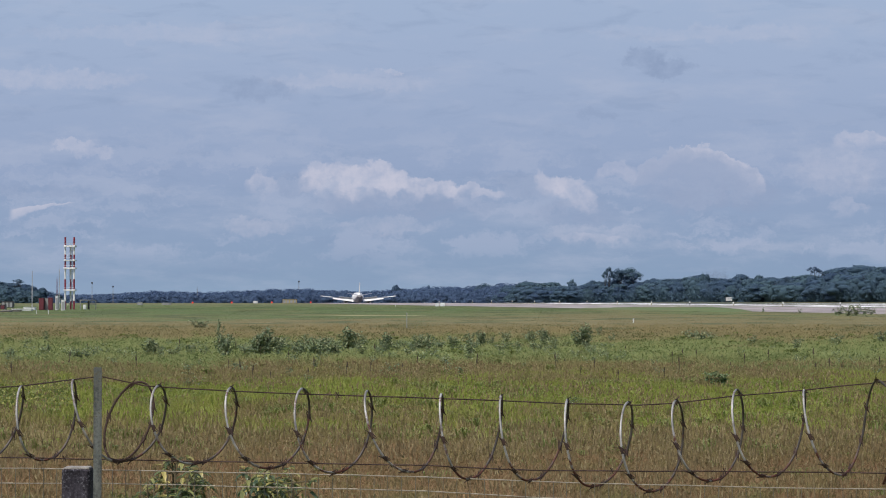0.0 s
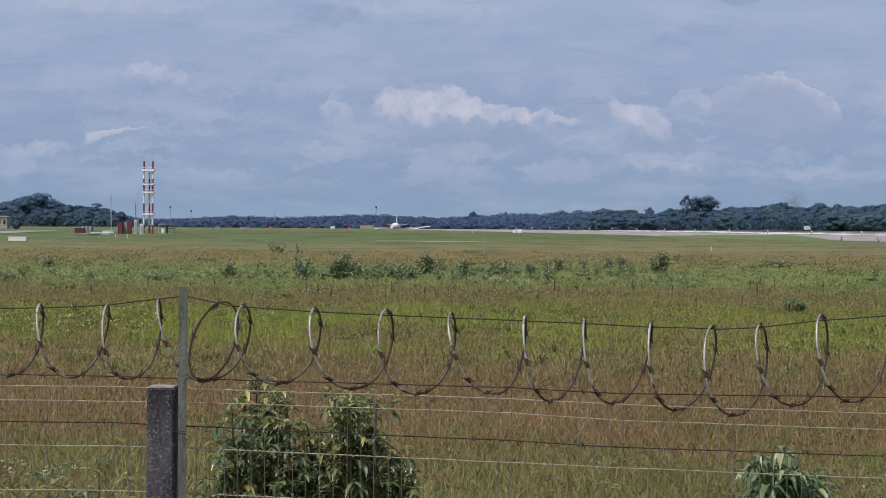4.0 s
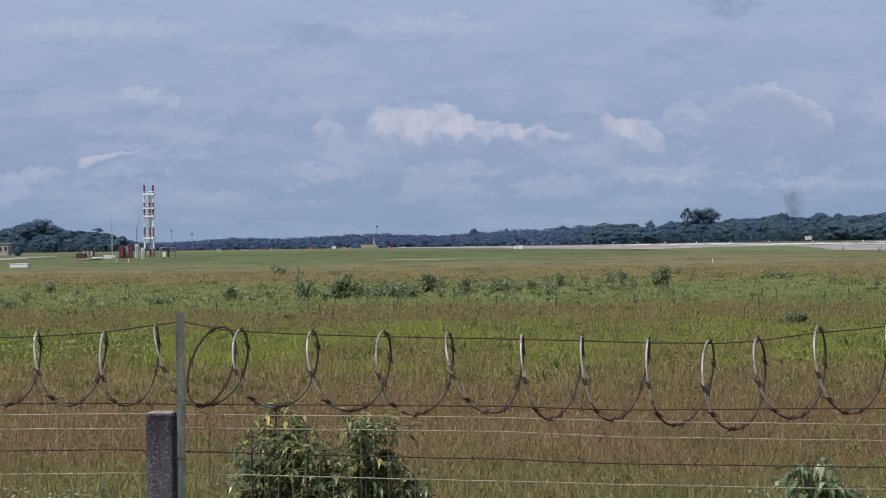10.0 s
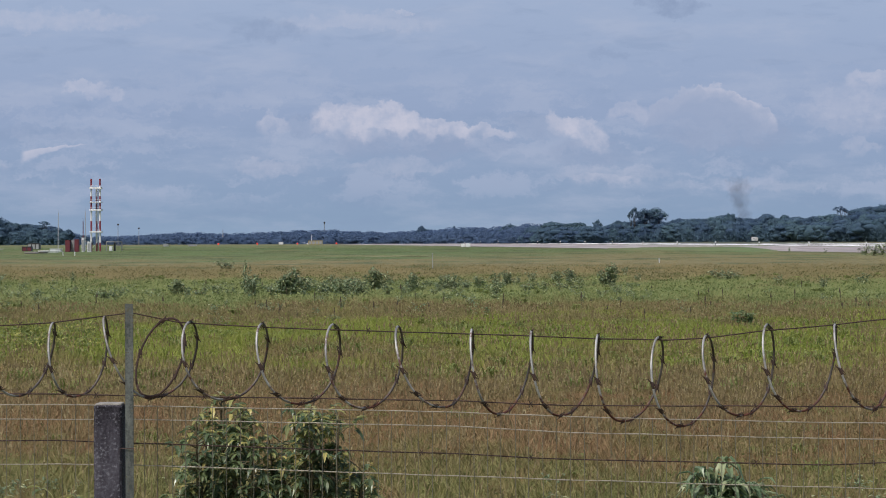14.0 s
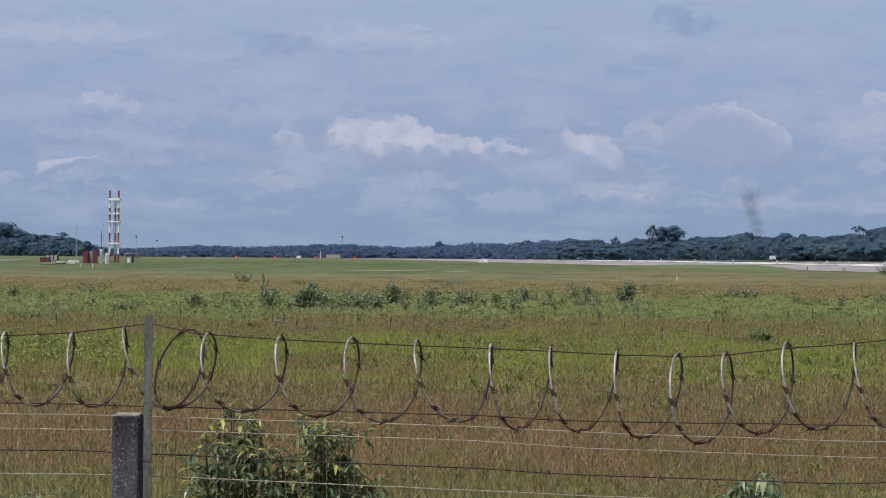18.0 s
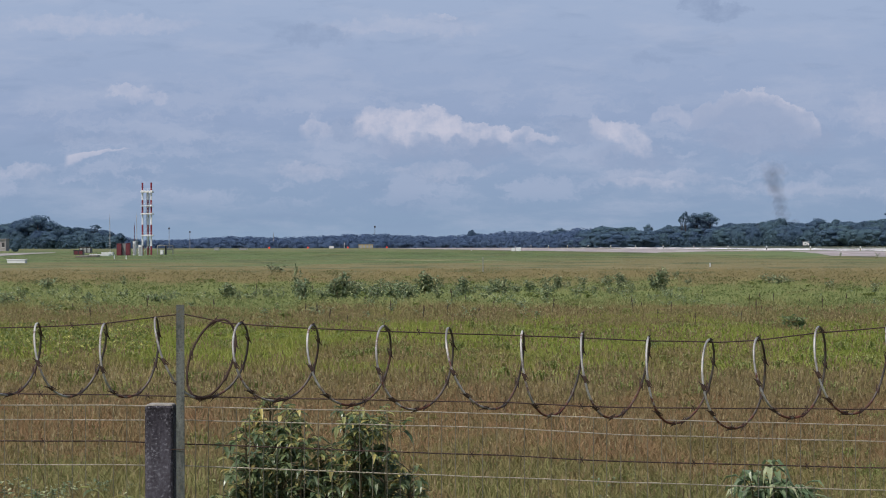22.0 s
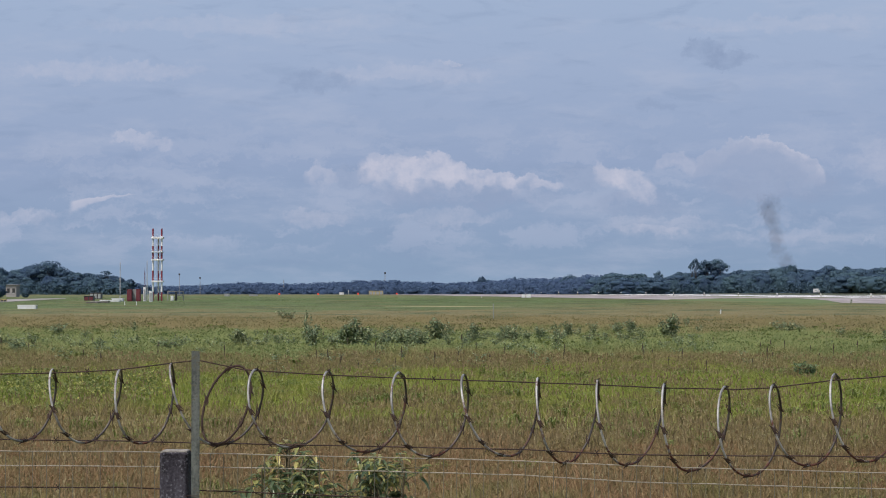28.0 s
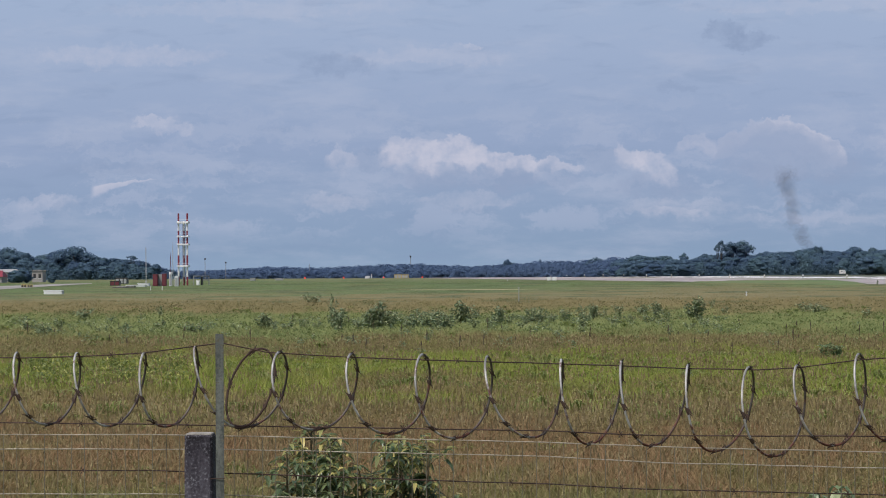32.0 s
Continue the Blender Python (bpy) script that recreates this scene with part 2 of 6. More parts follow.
    # thin darker streaks across the far mown grass
    streak = n.noise(n.node("CombineXYZ", X=n.math("DIVIDE", x, n.math("MULTIPLY", n.math("MAXIMUM", y, 8.0), 0.03)), Y=n.math("MULTIPLY", log, 9.0), Z=7.0), 1.0, 4, 0.6)
    base = n.mix(n.math("MULTIPLY", n.ramp(streak, ((0.50, 0), (0.62, 0.85))), n.ramp(c, ((0.015, 0), (0.035, 1), (0.085, 1), (0.13, 0.25), (0.2, 0)), True)), base, (0.070, 0.090, 0.042))
    return base, fine


def make_grass(name, vary, deep=0.38):
    n = Nodes(name)
    base, fine = land_tone(n)
    isl = n.tree.nodes.new("ShaderNodeNewGeometry").outputs["Random Per Island"]
    col = n.mix(n.ramp(isl, ((0.0, 0), (0.55, 0.1 * vary), (0.85, 0.55 * vary), (1.0, 0.9 * vary))), base, (0.36, 0.29, 0.150))
    col = n.mix(n.ramp(isl, ((0.0, 0.8 * vary), (0.22, 0.4 * vary), (0.3, 0))), col, (0.098, 0.104, 0.036))
    col = n.mix(n.ramp(fine, ((0.30, deep), (0.52, 0))), col, (0.096, 0.094, 0.036))
    return n.done(col, 0.75, 0, spec=0.25, through=0.25)


def make_herb():
    n = Nodes("meadow_herb")
    base, fine = land_tone(n)
    isl = n.tree.nodes.new("ShaderNodeNewGeometry").outputs["Random Per Island"]
    leaf = n.ramp(isl, ((0.0, (0.070, 0.110, 0.036)), (0.6, (0.110, 0.155, 0.050)), (0.92, (0.185, 0.215, 0.075)), (0.97, (0.36, 0.34, 0.15))))
    return n.done(n.mix(0.26, base, leaf), 0.65, 0, spec=0.3, through=0.45)


def make_land():
    n = Nodes("field")
    base, fine = land_tone(n)
    col = n.mix(n.ramp(fine, ((0.3, 0.7), (0.62, 0))), base, (0.060, 0.068, 0.028))
    return n.done(col, 0.9, 0, n.bump(fine, 0.5, 0.2), spec=0.2)


def make_leaf(name, dark, light, dry, gloss=0.45, through=0.3):
    n = Nodes(name)
    isl = n.tree.nodes.new("ShaderNodeNewGeometry").outputs["Random Per Island"]
    co = coords(n)
    col = n.ramp(isl, ((0.0, dark), (0.5, [(a + b) / 2 for a, b in zip(dark, light)]), (0.82, light), (0.96, dry)))
    col = n.mix(n.math("MULTIPLY", n.noise(co, 14, 2), 0.5), col, [c * 0.55 for c in dark])
    return n.done(col, gloss, 0, spec=0.5, through=through)


GRASS, MEADOW, FAR_GRASS, LAND, HERB = make_grass("grass", 0.55), make_grass("meadow_grass", 0.24), make_grass("far_grass", 0.10, 0.15), make_land(), make_herb()
BUSH_LEAF = make_leaf("bush_leaf", (0.070, 0.112, 0.066), (0.215, 0.275, 0.125), (0.440, 0.360, 0.130), 0.30, 0.45)
YOUNG_LEAF = make_leaf("young_leaf", (0.240, 0.270, 0.100), (0.440, 0.430, 0.160), (0.640, 0.540, 0.200), 0.4, 0.45)
WEED_LEAF = make_leaf("weed_leaf", (0.110, 0.166, 0.098), (0.285, 0.350, 0.190), (0.450, 0.470, 0.270), 0.5)
BLOOM = worn("dry_bloom", (0.20, 0.165, 0.095), (0.15, 0.14, 0.075), 9, 0.8)
STALK = worn("dry_stalk", (0.050, 0.040, 0.028), (0.090, 0.066, 0.040), 9, 0.9)
SEED = make_leaf("grass_seed", (0.140, 0.108, 0.052), (0.290, 0.222, 0.112), (0.390, 0.330, 0.180), 0.8)
FRESH = make_leaf("fresh_grass", (0.165, 0.205, 0.058), (0.245, 0.290, 0.080), (0.340, 0.350, 0.130), 0.6, 0.45)
YELLOW_HERB = make_leaf("yellow_herb", (0.110, 0.150, 0.045), (0.270, 0.280, 0.070), (0.500, 0.470, 0.140), 0.6)
FRESH_LEAF = make_leaf("fresh_leaf", (0.105, 0.175, 0.085), (0.200, 0.290, 0.140), (0.340, 0.400, 0.220), 0.45, 0.4)
CANE_LEAF = make_leaf("cane_leaf", (0.080, 0.132, 0.066), (0.250, 0.320, 0.165), (0.420, 0.450, 0.270), 0.36)


def make_wood(name, dark, light):
    n = Nodes(name)
    isl = n.tree.nodes.new("ShaderNodeNewGeometry").outputs["Random Per Island"]
    rnd = n.math("MULTIPLY_ADD", n.tree.nodes.new("ShaderNodeObjectInfo").outputs["Random"], 0.8, n.math("MULTIPLY", n.noise(coords(n), 1.3, 4, 0.7), 0.3))
    mid = [(a + b) / 2 for a, b in zip(dark, light)]
    col = n.mix(rnd, n.ramp(isl, ((0, dark), (1, mid))), n.ramp(isl, ((0, mid), (0.6, light))))
    return n.done(col, 0.9, 0, n.bump(n.noise(coords(n), 2.2, 4, 0.7), 0.15, 0.3), spec=0.05, through=0.45)


# Blue haze of the distance is mixed into these leaf colours.
HAZED_TREE_LEAF = make_wood("hazed_tree_leaf", (0.062, 0.102, 0.205), (0.104, 0.172, 0.206))
HAZED_FAR_LEAF = make_wood("hazed_far_leaf", (0.074, 0.114, 0.226), (0.098, 0.152, 0.240))
BARK = worn("bark", (0.034, 0.036, 0.042), (0.055, 0.056, 0.060), 3, 0.9)
STEM = worn("stem", (0.10, 0.075, 0.045), (0.07, 0.09, 0.03), 20, 0.8)


def make_concrete(name, dark, light, speck, stain_top=0.0):
    """Cast concrete: run-down streaks, lichen specks, a rough skin, optional black stains from the top."""
    n = Nodes(name)
    co = coords(n)
    mp = n.node("Mapping", Vector=co)
    mp.inputs["Scale"].default_value = (1, 1, 0.28)
    streak = n.noise(mp.outputs[0], 26, 5, 0.65)
    fine = n.noise(co, 95, 4, 0.7)
    blot = n.noise(co, 12, 4, 0.65)
    col = n.mix(n.ramp(n.math("MULTIPLY_ADD", fine, 0.45, n.math("MULTIPLY", streak, 0.55)), ((0.42, 0), (0.58, 1))), dark, light)
    col = n.mix(n.ramp(n.math("MULTIPLY_ADD", fine, 0.7, n.math("MULTIPLY", blot, 0.3)), ((0.54, 0), (0.60, 1))), col, speck)
    if stain_top:
        z = n.node("SeparateXYZ", Vector=co).outputs[2]
        wet = n.ramp(n.math("ADD", n.math("SUBTRACT", z, stain_top), n.math("MULTIPLY", n.math("SUBTRACT", blot, 0.5), 0.5)), ((0.0, 0), (0.12, 0.95)))
        col = n.mix(n.math("MULTIPLY", wet, n.ramp(fine, ((0.38, 1), (0.62, 0.2)))), col, [c * 0.25 for c in dark])
    return n.done(col, 0.95, 0, n.bump(n.math("ADD", fine, streak), 0.35, 0.004), spec=0.25)


CONCRETE_DARK = make_concrete("weathered_concrete", (0.027, 0.024, 0.033), (0.070, 0.066, 0.084), (0.140, 0.140, 0.165), 1.38)
CONCRETE_PALE = make_concrete("pale_concrete", (0.055, 0.056, 0.068), (0.200, 0.202, 0.232), (0.034, 0.032, 0.038), 1.18)
MORTAR = make_concrete("mortar", (0.16, 0.150, 0.140), (0.30, 0.285, 0.265), (0.12, 0.11, 0.10))
GALVANISED = make_concrete("galvanised_steel", (0.052, 0.058, 0.056), (0.128, 0.138, 0.134), (0.085, 0.082, 0.062))
RUST = worn("rusty_steel", (0.030, 0.019, 0.017), (0.078, 0.038, 0.027), 16, 0.85, 0.1, amount=1.0, relief=0.4, dirt=(0.020, 0.015, 0.015))
WIRE = worn("wire", (0.37, 0.34, 0.28), (0.24, 0.205, 0.165), 12, 0.5, 0.4)
STAY = worn("dull_wire", (0.170, 0.160, 0.125), (0.125, 0.112, 0.085), 12, 0.7, 0.2)
RUSTY_WIRE = worn("rusty_wire", (0.040, 0.024, 0.020), (0.072, 0.036, 0.026), 12, 0.8, 0.1)
RED = worn("red_paint", (0.20, 0.024, 0.042), (0.15, 0.038, 0.052), 2, 0.6)
MAROON = worn("maroon_paint", (0.115, 0.018, 0.030), (0.085, 0.028, 0.034), 2, 0.6)
PALE = worn("pale_steel", (0.42, 0.43, 0.46), (0.32, 0.33, 0.35), 2, 0.5, 0.2)
WHITE = worn("white_paint", (0.66, 0.67, 0.70), (0.54, 0.54, 0.56), 1.5, 0.55)
GREY = worn("grey_paint", (0.28, 0.29, 0.30), (0.20, 0.205, 0.21), 2, 0.6)
YELLOW = worn("yellow_paint", (0.36, 0.29, 0.12), (0.30, 0.25, 0.12), 2, 0.6)
DARK = worn("dark_metal", (0.035, 0.036, 0.04), (0.06, 0.06, 0.06), 4, 0.5, 0.3)
WALLS = worn("plaster", (0.32, 0.30, 0.30), (0.24, 0.225, 0.225), 0.6, 0.9)
PLANE_WHITE = worn("aircraft_white", (0.80, 0.80, 0.80), (0.74, 0.74, 0.75), 0.4, 0.3)
PLANE_GREY = worn("aircraft_grey", (0.44, 0.44, 0.52), (0.36, 0.36, 0.44), 0.4, 0.35)
# Dark tone that also carries the hull's underside shade and the unlit wings.
PLANE_BLUE = worn("aircraft_dark", (0.16, 0.17, 0.21), (0.22, 0.22, 0.25), 0.4, 0.35)


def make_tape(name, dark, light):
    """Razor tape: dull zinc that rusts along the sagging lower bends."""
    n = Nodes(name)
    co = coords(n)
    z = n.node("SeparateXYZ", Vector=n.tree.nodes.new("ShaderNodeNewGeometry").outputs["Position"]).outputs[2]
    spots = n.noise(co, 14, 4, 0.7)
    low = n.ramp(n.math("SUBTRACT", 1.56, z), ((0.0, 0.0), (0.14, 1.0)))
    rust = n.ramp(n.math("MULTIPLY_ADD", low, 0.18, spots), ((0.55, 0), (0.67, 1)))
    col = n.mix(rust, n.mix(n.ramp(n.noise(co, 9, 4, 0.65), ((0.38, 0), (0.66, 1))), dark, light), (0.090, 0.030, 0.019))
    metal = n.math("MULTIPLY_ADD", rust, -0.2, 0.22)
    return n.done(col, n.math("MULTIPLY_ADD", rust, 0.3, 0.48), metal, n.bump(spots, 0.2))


# Lit and shaded tones of one tape; both rust along the lower bends.
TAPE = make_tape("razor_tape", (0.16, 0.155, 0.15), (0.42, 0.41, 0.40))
SHADED_TAPE = make_tape("shaded_razor_tape", (0.030, 0.024, 0.022), (0.085, 0.074, 0.068))


def make_runway(name, base, second, streak_tone, edge=0.54):
    n = Nodes(name)
    co = coords(n)
    mp = n.node("Mapping", Vector=co)
    mp.inputs["Rotation"].default_value = (0, 0, RWY_AZ)
    mp.inputs["Scale"].default_value = (0.16, 0.024, 1)
    streak = n.noise(mp.outputs[0], 1.0, 5, 0.6)
    fine = n.noise(co, 0.8, 4, 0.7)
    col = n.mix(streak, base, second)
    col = n.mix(n.ramp(streak, ((edge - 0.04, 0), (edge + 0.04, 1))), col, streak_tone)
    col = n.mix(n.math("MULTIPLY", fine, 0.3), col, [c * 0.5 for c in base])
    return n.done(col, 0.75, 0, n.bump(fine, 0.2, 0.02), spec=0.3)


ASPHALT = make_runway("runway_surface", (0.22, 0.19, 0.195), (0.28, 0.245, 0.25), (0.36, 0.33, 0.33))
# The bright sky's mirage over the ground is put into these white streaks.
MIRAGE_STRIP = make_runway("mirage_strip", (0.10, 0.095, 0.10), (0.34, 0.33, 0.34), (0.90, 0.90, 0.92), 0.50)
TRACK = make_runway("pale_road", (0.20, 0.185, 0.18), (0.27, 0.25, 0.24), (0.33, 0.31, 0.30))


DRY = make_runway("mown_straw", (0.30, 0.26, 0.14), (0.38, 0.33, 0.18), (0.42, 0.37, 0.22))


def make_glow(name, color, power):
    n = Nodes(name)
    em = n.node("Emission", Strength=power)
    em.inputs[0].default_value = (*color, 1)
    n.tree.links.new(em.outputs[0], n.out.inputs[0])
    return n.mat


RED_LAMP = make_glow("red_lamp", (1.0, 0.10, 0.06), 0.85)


# ---- sky backdrop ----
def make_clouds():
    """Overcast with broken cloud banks; bearings and heights in the plan's own units."""
    n = Nodes("cloud_cover")
    sep = n.node("SeparateXYZ", Vector=coords(n))
    x, y, z = sep.outputs
    u = n.math("MULTIPLY_ADD", n.math("DIVIDE", x, y), FOCAL, 784.0)
    v = n.math("MULTIPLY", n.math("DIVIDE", n.math("SUBTRACT", z, 2.1), y), FOCAL)
    p = n.node("CombineXYZ", X=n.math("MULTIPLY", u, 0.01), Y=n.math("MULTIPLY", v, 0.01), Z=0.0).outputs[0]
    flat = n.node("CombineXYZ", X=n.math("MULTIPLY", u, 0.0028), Y=n.math("MULTIPLY", v, 0.011), Z=3.0).outputs[0]
    wx = n.math("MULTIPLY", n.math("SUBTRACT", n.noise(p, 2.4, 7, 0.68), 0.5), 88.0)
    q = n.node("VectorMath", Vector=p)
    q.inputs[1].default_value = (7.3, 4.1, 2.0)
    wy = n.math("MULTIPLY", n.math("SUBTRACT", n.noise(q.outputs[0], 2.4, 7, 0.68), 0.5), 66.0)
    uu, vv = n.math("ADD", u, wx), n.math("ADD", v, wy)
    ragged = n.noise(p, 2.6, 7, 0.7)
    base = n.ramp(n.math("DIVIDE", v, 900.0), ((0.0, (0.275, 0.385, 0.530)), (0.045, (0.252, 0.357, 0.508)), (0.13, (0.274, 0.372, 0.533)),
                                              (0.25, (0.300, 0.389, 0.560)), (0.45, (0.345, 0.440, 0.610)), (0.60, (0.360, 0.465, 0.635)), (1.0, (0.40, 0.50, 0.66))))
    col = n.mix(n.math("MULTIPLY", n.ramp(n.noise(flat, 1.6, 6, 0.62), ((0.46, 0), (0.72, 1)), True), 0.34), base, (0.46, 0.52, 0.65))
    col = n.mix(n.math("MULTIPLY", n.ramp(n.noise(flat, 3.1, 6, 0.6, 0.4), ((0.28, 1), (0.5, 0)), True), 0.30), col, (0.235, 0.325, 0.485))

    rows = n.math("MULTIPLY", n.ramp(n.math("DIVIDE", v, 400.0), ((0.1, 0), (0.25, 1), (0.6, 0.8), (0.9, 0)), True), n.ramp(n.noise(n.node("CombineXYZ", X=n.math("MULTIPLY", uu, 0.005), Y=n.math("MULTIPLY", vv, 0.014), Z=9.0), 1.5, 7, 0.62), ((0.48, 0), (0.60, 1)), True))
    col = n.mix(n.math("MULTIPLY", rows, 0.5), col, (0.405, 0.475, 0.620))

    # rounded billows along the clouds' upper edges
    vor = n.node("TexVoronoi", Scale=3.4)
    vor.feature, vor.voronoi_dimensions = "SMOOTH_F1", "2D"
    n.put(vor.inputs["Vector"], n.node("CombineXYZ", X=n.math("MULTIPLY", uu, 0.01), Y=n.math("MULTIPLY", vv, 0.012), Z=0.0).outputs[0])
    billow = n.math("SUBTRACT", 0.45, vor.outputs["Distance"])
    vb = n.math("MULTIPLY_ADD", billow, -26.0, n.math("MULTIPLY_ADD", wy, 0.35, v))
    ub = n.math("MULTIPLY_ADD", wx, 0.45, u)

    def patch(cu, cv, ru, rv, amount):
        """A soft smear of cloud."""
        a = n.math("DIVIDE", n.math("SUBTRACT", uu, cu), ru)
        b = n.math("DIVIDE", n.math("SUBTRACT", vv, cv), rv)
        d = n.math("ADD", n.math("MULTIPLY", a, a), n.math("MULTIPLY", b, b))
        return n.math("MULTIPLY", n.ramp(d, ((0.25, 1), (1.15, 0)), True), n.math("MULTIPLY", n.ramp(ragged, ((0.30, 0.15), (0.60, 1.0))), amount))

    def heap(cu, cv, ru, rv, amount, slope=0.0):
        """A heaped cloud: a crisp, knobbly top that fades out downwards."""
        a = n.math("DIVIDE", n.math("SUBTRACT", ub, cu), ru)
        b = n.math("DIVIDE", n.math("SUBTRACT", n.math("MULTIPLY_ADD", n.math("SUBTRACT", u, cu), -slope, vb), cv), rv)
        up = n.math("MAXIMUM", b, 0.0)
        d = n.math("ADD", n.math("MULTIPLY", a, a), n.math("MULTIPLY", up, up))
        top = n.ramp(d, ((0.50, 1), (1.0, 0)), True)
        fade = n.ramp(n.math("MULTIPLY_ADD", b, 0.5, 1.0), ((0.42, 0.0), (1.22, 1.0)), True)
        return n.math("MULTIPLY", n.math("MULTIPLY", top, fade), n.math("MULTIPLY", n.math("MULTIPLY", n.ramp(billow, ((0.05, 1.0), (0.30, 0.75))), n.ramp(ragged, ((0.34, 0.45), (0.58, 1.0)))), amount * 1.1))

    shade, white, slate = (0.300, 0.375, 0.530), (0.560, 0.580, 0.685), (0.262, 0.345, 0.505)
    for cu, cv, ru, rv, amount, tone in (
            (720, 170, 200, 36, 0.6, shade), (1265, 185, 150, 40, 0.7, shade), (1020, 150, 100, 30, 0.5, shade), (1140, 424, 42, 24, 0.75, slate), (1185, 408, 52, 20, 0.75, slate),
            (455, 368, 76, 24, 0.6, slate), (1060, 328, 44, 12, 0.5, slate), (520, 200, 60, 22, 0.5, slate), (930, 200, 60, 30, 0.4, slate), (60, 190, 150, 16, 0.4, slate),
            (80, 390, 220, 22, 0.34, white), (620, 385, 180, 16, 0.25, white), (1060, 113, 130, 20, 0.28, white), (690, 128, 120, 16, 0.30, white), (450, 128, 80, 16, 0.3, white),
            (1300, 92, 190, 14, 0.20, white), (1480, 225, 90, 50, 0.3, white), (690, 399, 24, 6, 0.6, white), (300, 470, 320, 18, 0.2, white), (1250, 470, 260, 16, 0.2, white), (128, 272, 44, 12, 0.42, white), (168, 258, 40, 12, 0.46, white)):
        col = n.mix(patch(cu, cv, ru, rv, amount), col, tone)
    for cu, cv, ru, rv, amount, slope in (
            (585, 208, 62, 34, 0.74, -0.08), (662, 208, 68, 32, 0.82, -0.08), (748, 196, 86, 24, 0.70, -0.12), (836, 188, 56, 13, 0.60, -0.05), (463, 202, 34, 24, 0.50, 0.0),
            (978, 200, 34, 22, 0.55, -0.35), (1018, 182, 44, 30, 0.58, -0.40), (1092, 222, 40, 20, 0.34, 0.0), (1535, 280, 62, 20, 0.42, 0.0),
            (1505, 160, 40, 15, 0.32, 0.0), (1050, 102, 70, 16, 0.28, 0.0), (-60, 124, 60, 16, 0.3, 0.0)):
        col = n.mix(heap(cu, cv, ru, rv, amount, slope), col, white)
    # a domed cloud: a bright rim over a body as dark as the sky
    a = n.math("DIVIDE", n.math("SUBTRACT", n.math("MULTIPLY_ADD", wx, 0.40, u), 1234.0), 124.0)
    b = n.math("DIVIDE", n.math("SUBTRACT", n.math("MULTIPLY_ADD", wy, 0.42, n.math("MULTIPLY_ADD", billow, -24.0, v)), 186.0), 80.0)
    d = n.math("ADD", n.math("MULTIPLY", a, a), n.math("MULTIPLY", b, b))
    above = n.ramp(n.math("ADD", n.math("MULTIPLY", b, 0.5), 0.5), ((0.46, 0), (0.72, 1)), True)
    col = n.mix(n.math("MULTIPLY", n.ramp(d, ((0.80, 0.75), (0.98, 0)), True), above), col, (0.330, 0.405, 0.560))
    rim = n.math("MULTIPLY", n.ramp(d, ((0.40, 0), (0.72, 0.55), (0.92, 1), (1.16, 0)), True), n.ramp(n.math("MULTIPLY_ADD", a, 0.5, 0.5), ((0.0, 0.25), (0.30, 0.45), (0.62, 1.0), (1.0, 0.9)), True))
    col = n.mix(n.math("MULTIPLY", n.math("MULTIPLY", rim, above), n.ramp(ragged, ((0.34, 0.25), (0.58, 0.68)))), col, white)
    # a bright wedge in a gap of the cloud, drawn out into a thin line
    a = n.math("DIVIDE", n.math("SUBTRACT", n.math("MULTIPLY_ADD", wx, 0.25, u), 12.0), 126.0)
    rest = n.math("MAXIMUM", n.math("SUBTRACT", 1.0, a), 0.02)
    deep = n.math("MULTIPLY_ADD", n.math("POWER", rest, 2.2), 30.0, 3.0)
    b = n.math("DIVIDE", n.math("SUBTRACT", n.math("MULTIPLY_ADD", a, 11.0, 160.0), n.math("MULTIPLY_ADD", wy, 0.30, v)), deep)
    wedge = n.math("MULTIPLY", n.ramp(b, ((0.0, 0), (0.16, 1), (0.6, 0.8), (1.0, 0)), True), n.ramp(a, ((0.0, 0), (0.10, 1), (0.45, 0.9), (0.85, 0.7), (1.0, 0.0)), True))
    col = n.mix(n.math("MULTIPLY", wedge, 0.72), col, white)
    em = n.node("Emission", Color=n.mix(1.0, col, (0.985, 0.965, 0.985), "MULTIPLY"), Strength=1.0)
    n.tree.links.new(em.outputs[0], n.out.inputs[0])
    return n.mat


def build_sky():
    R = 4750.0
    verts, faces = [], []
    nu, nv = 72, 14
    for j in range(nv + 1):
        h = -40 + (1500 + 40) * j / nv
        for i in range(nu + 1):
            a = radians(-34 + 68 * i / nu)
            verts.append((R * math.sin(a), R * math.cos(a), h))
    for j in range(nv):
        for i in range(nu):
            k = j * (nu + 1) + i
            faces.append((k, k + 1, k + nu + 2, k + nu + 1))
    ob = new("backdrop", mesh_of("backdrop", verts, faces, make_clouds(), True))
    return tagged(ob, "overcast blue-grey sky with broken white cloud banks", "sky", kind="structure")


SKY = build_sky()


# ---- ground, runway, roads ----
def build_ground():
    radii = [0.0] + [6 * 1.12 ** k for k in range(60)]
    radii = [r for r in radii if r < 4700] + [4700.0]
    turns = [radians(a) for a in list(range(-180, -30, 10)) + [-30 + 1.0 * k for k in range(60)] + list(range(30, 180, 10))]
    verts = [(0, 0, 0)]
    for r in radii[1:]:
        for a in turns:
            x, y = r * math.sin(a), r * math.cos(a)
            verts.append((x, y, float(ground_z(x, y))))
    m, faces = len(turns), []
    for i in range(m):
        faces.append((0, 1 + (i + 1) % m, 1 + i))
    for k in range(len(radii) - 2):
        for i in range(m):
            a, b = 1 + k * m + i, 1 + k * m + (i + 1) % m
            faces.append((a, b, b + m, a + m))
    ob = new("ground", mesh_of("ground", verts, faces, LAND, True))
    return tagged(ob, "rough airfield grassland in straw and green patches", "ground", kind="structure")


build_ground()
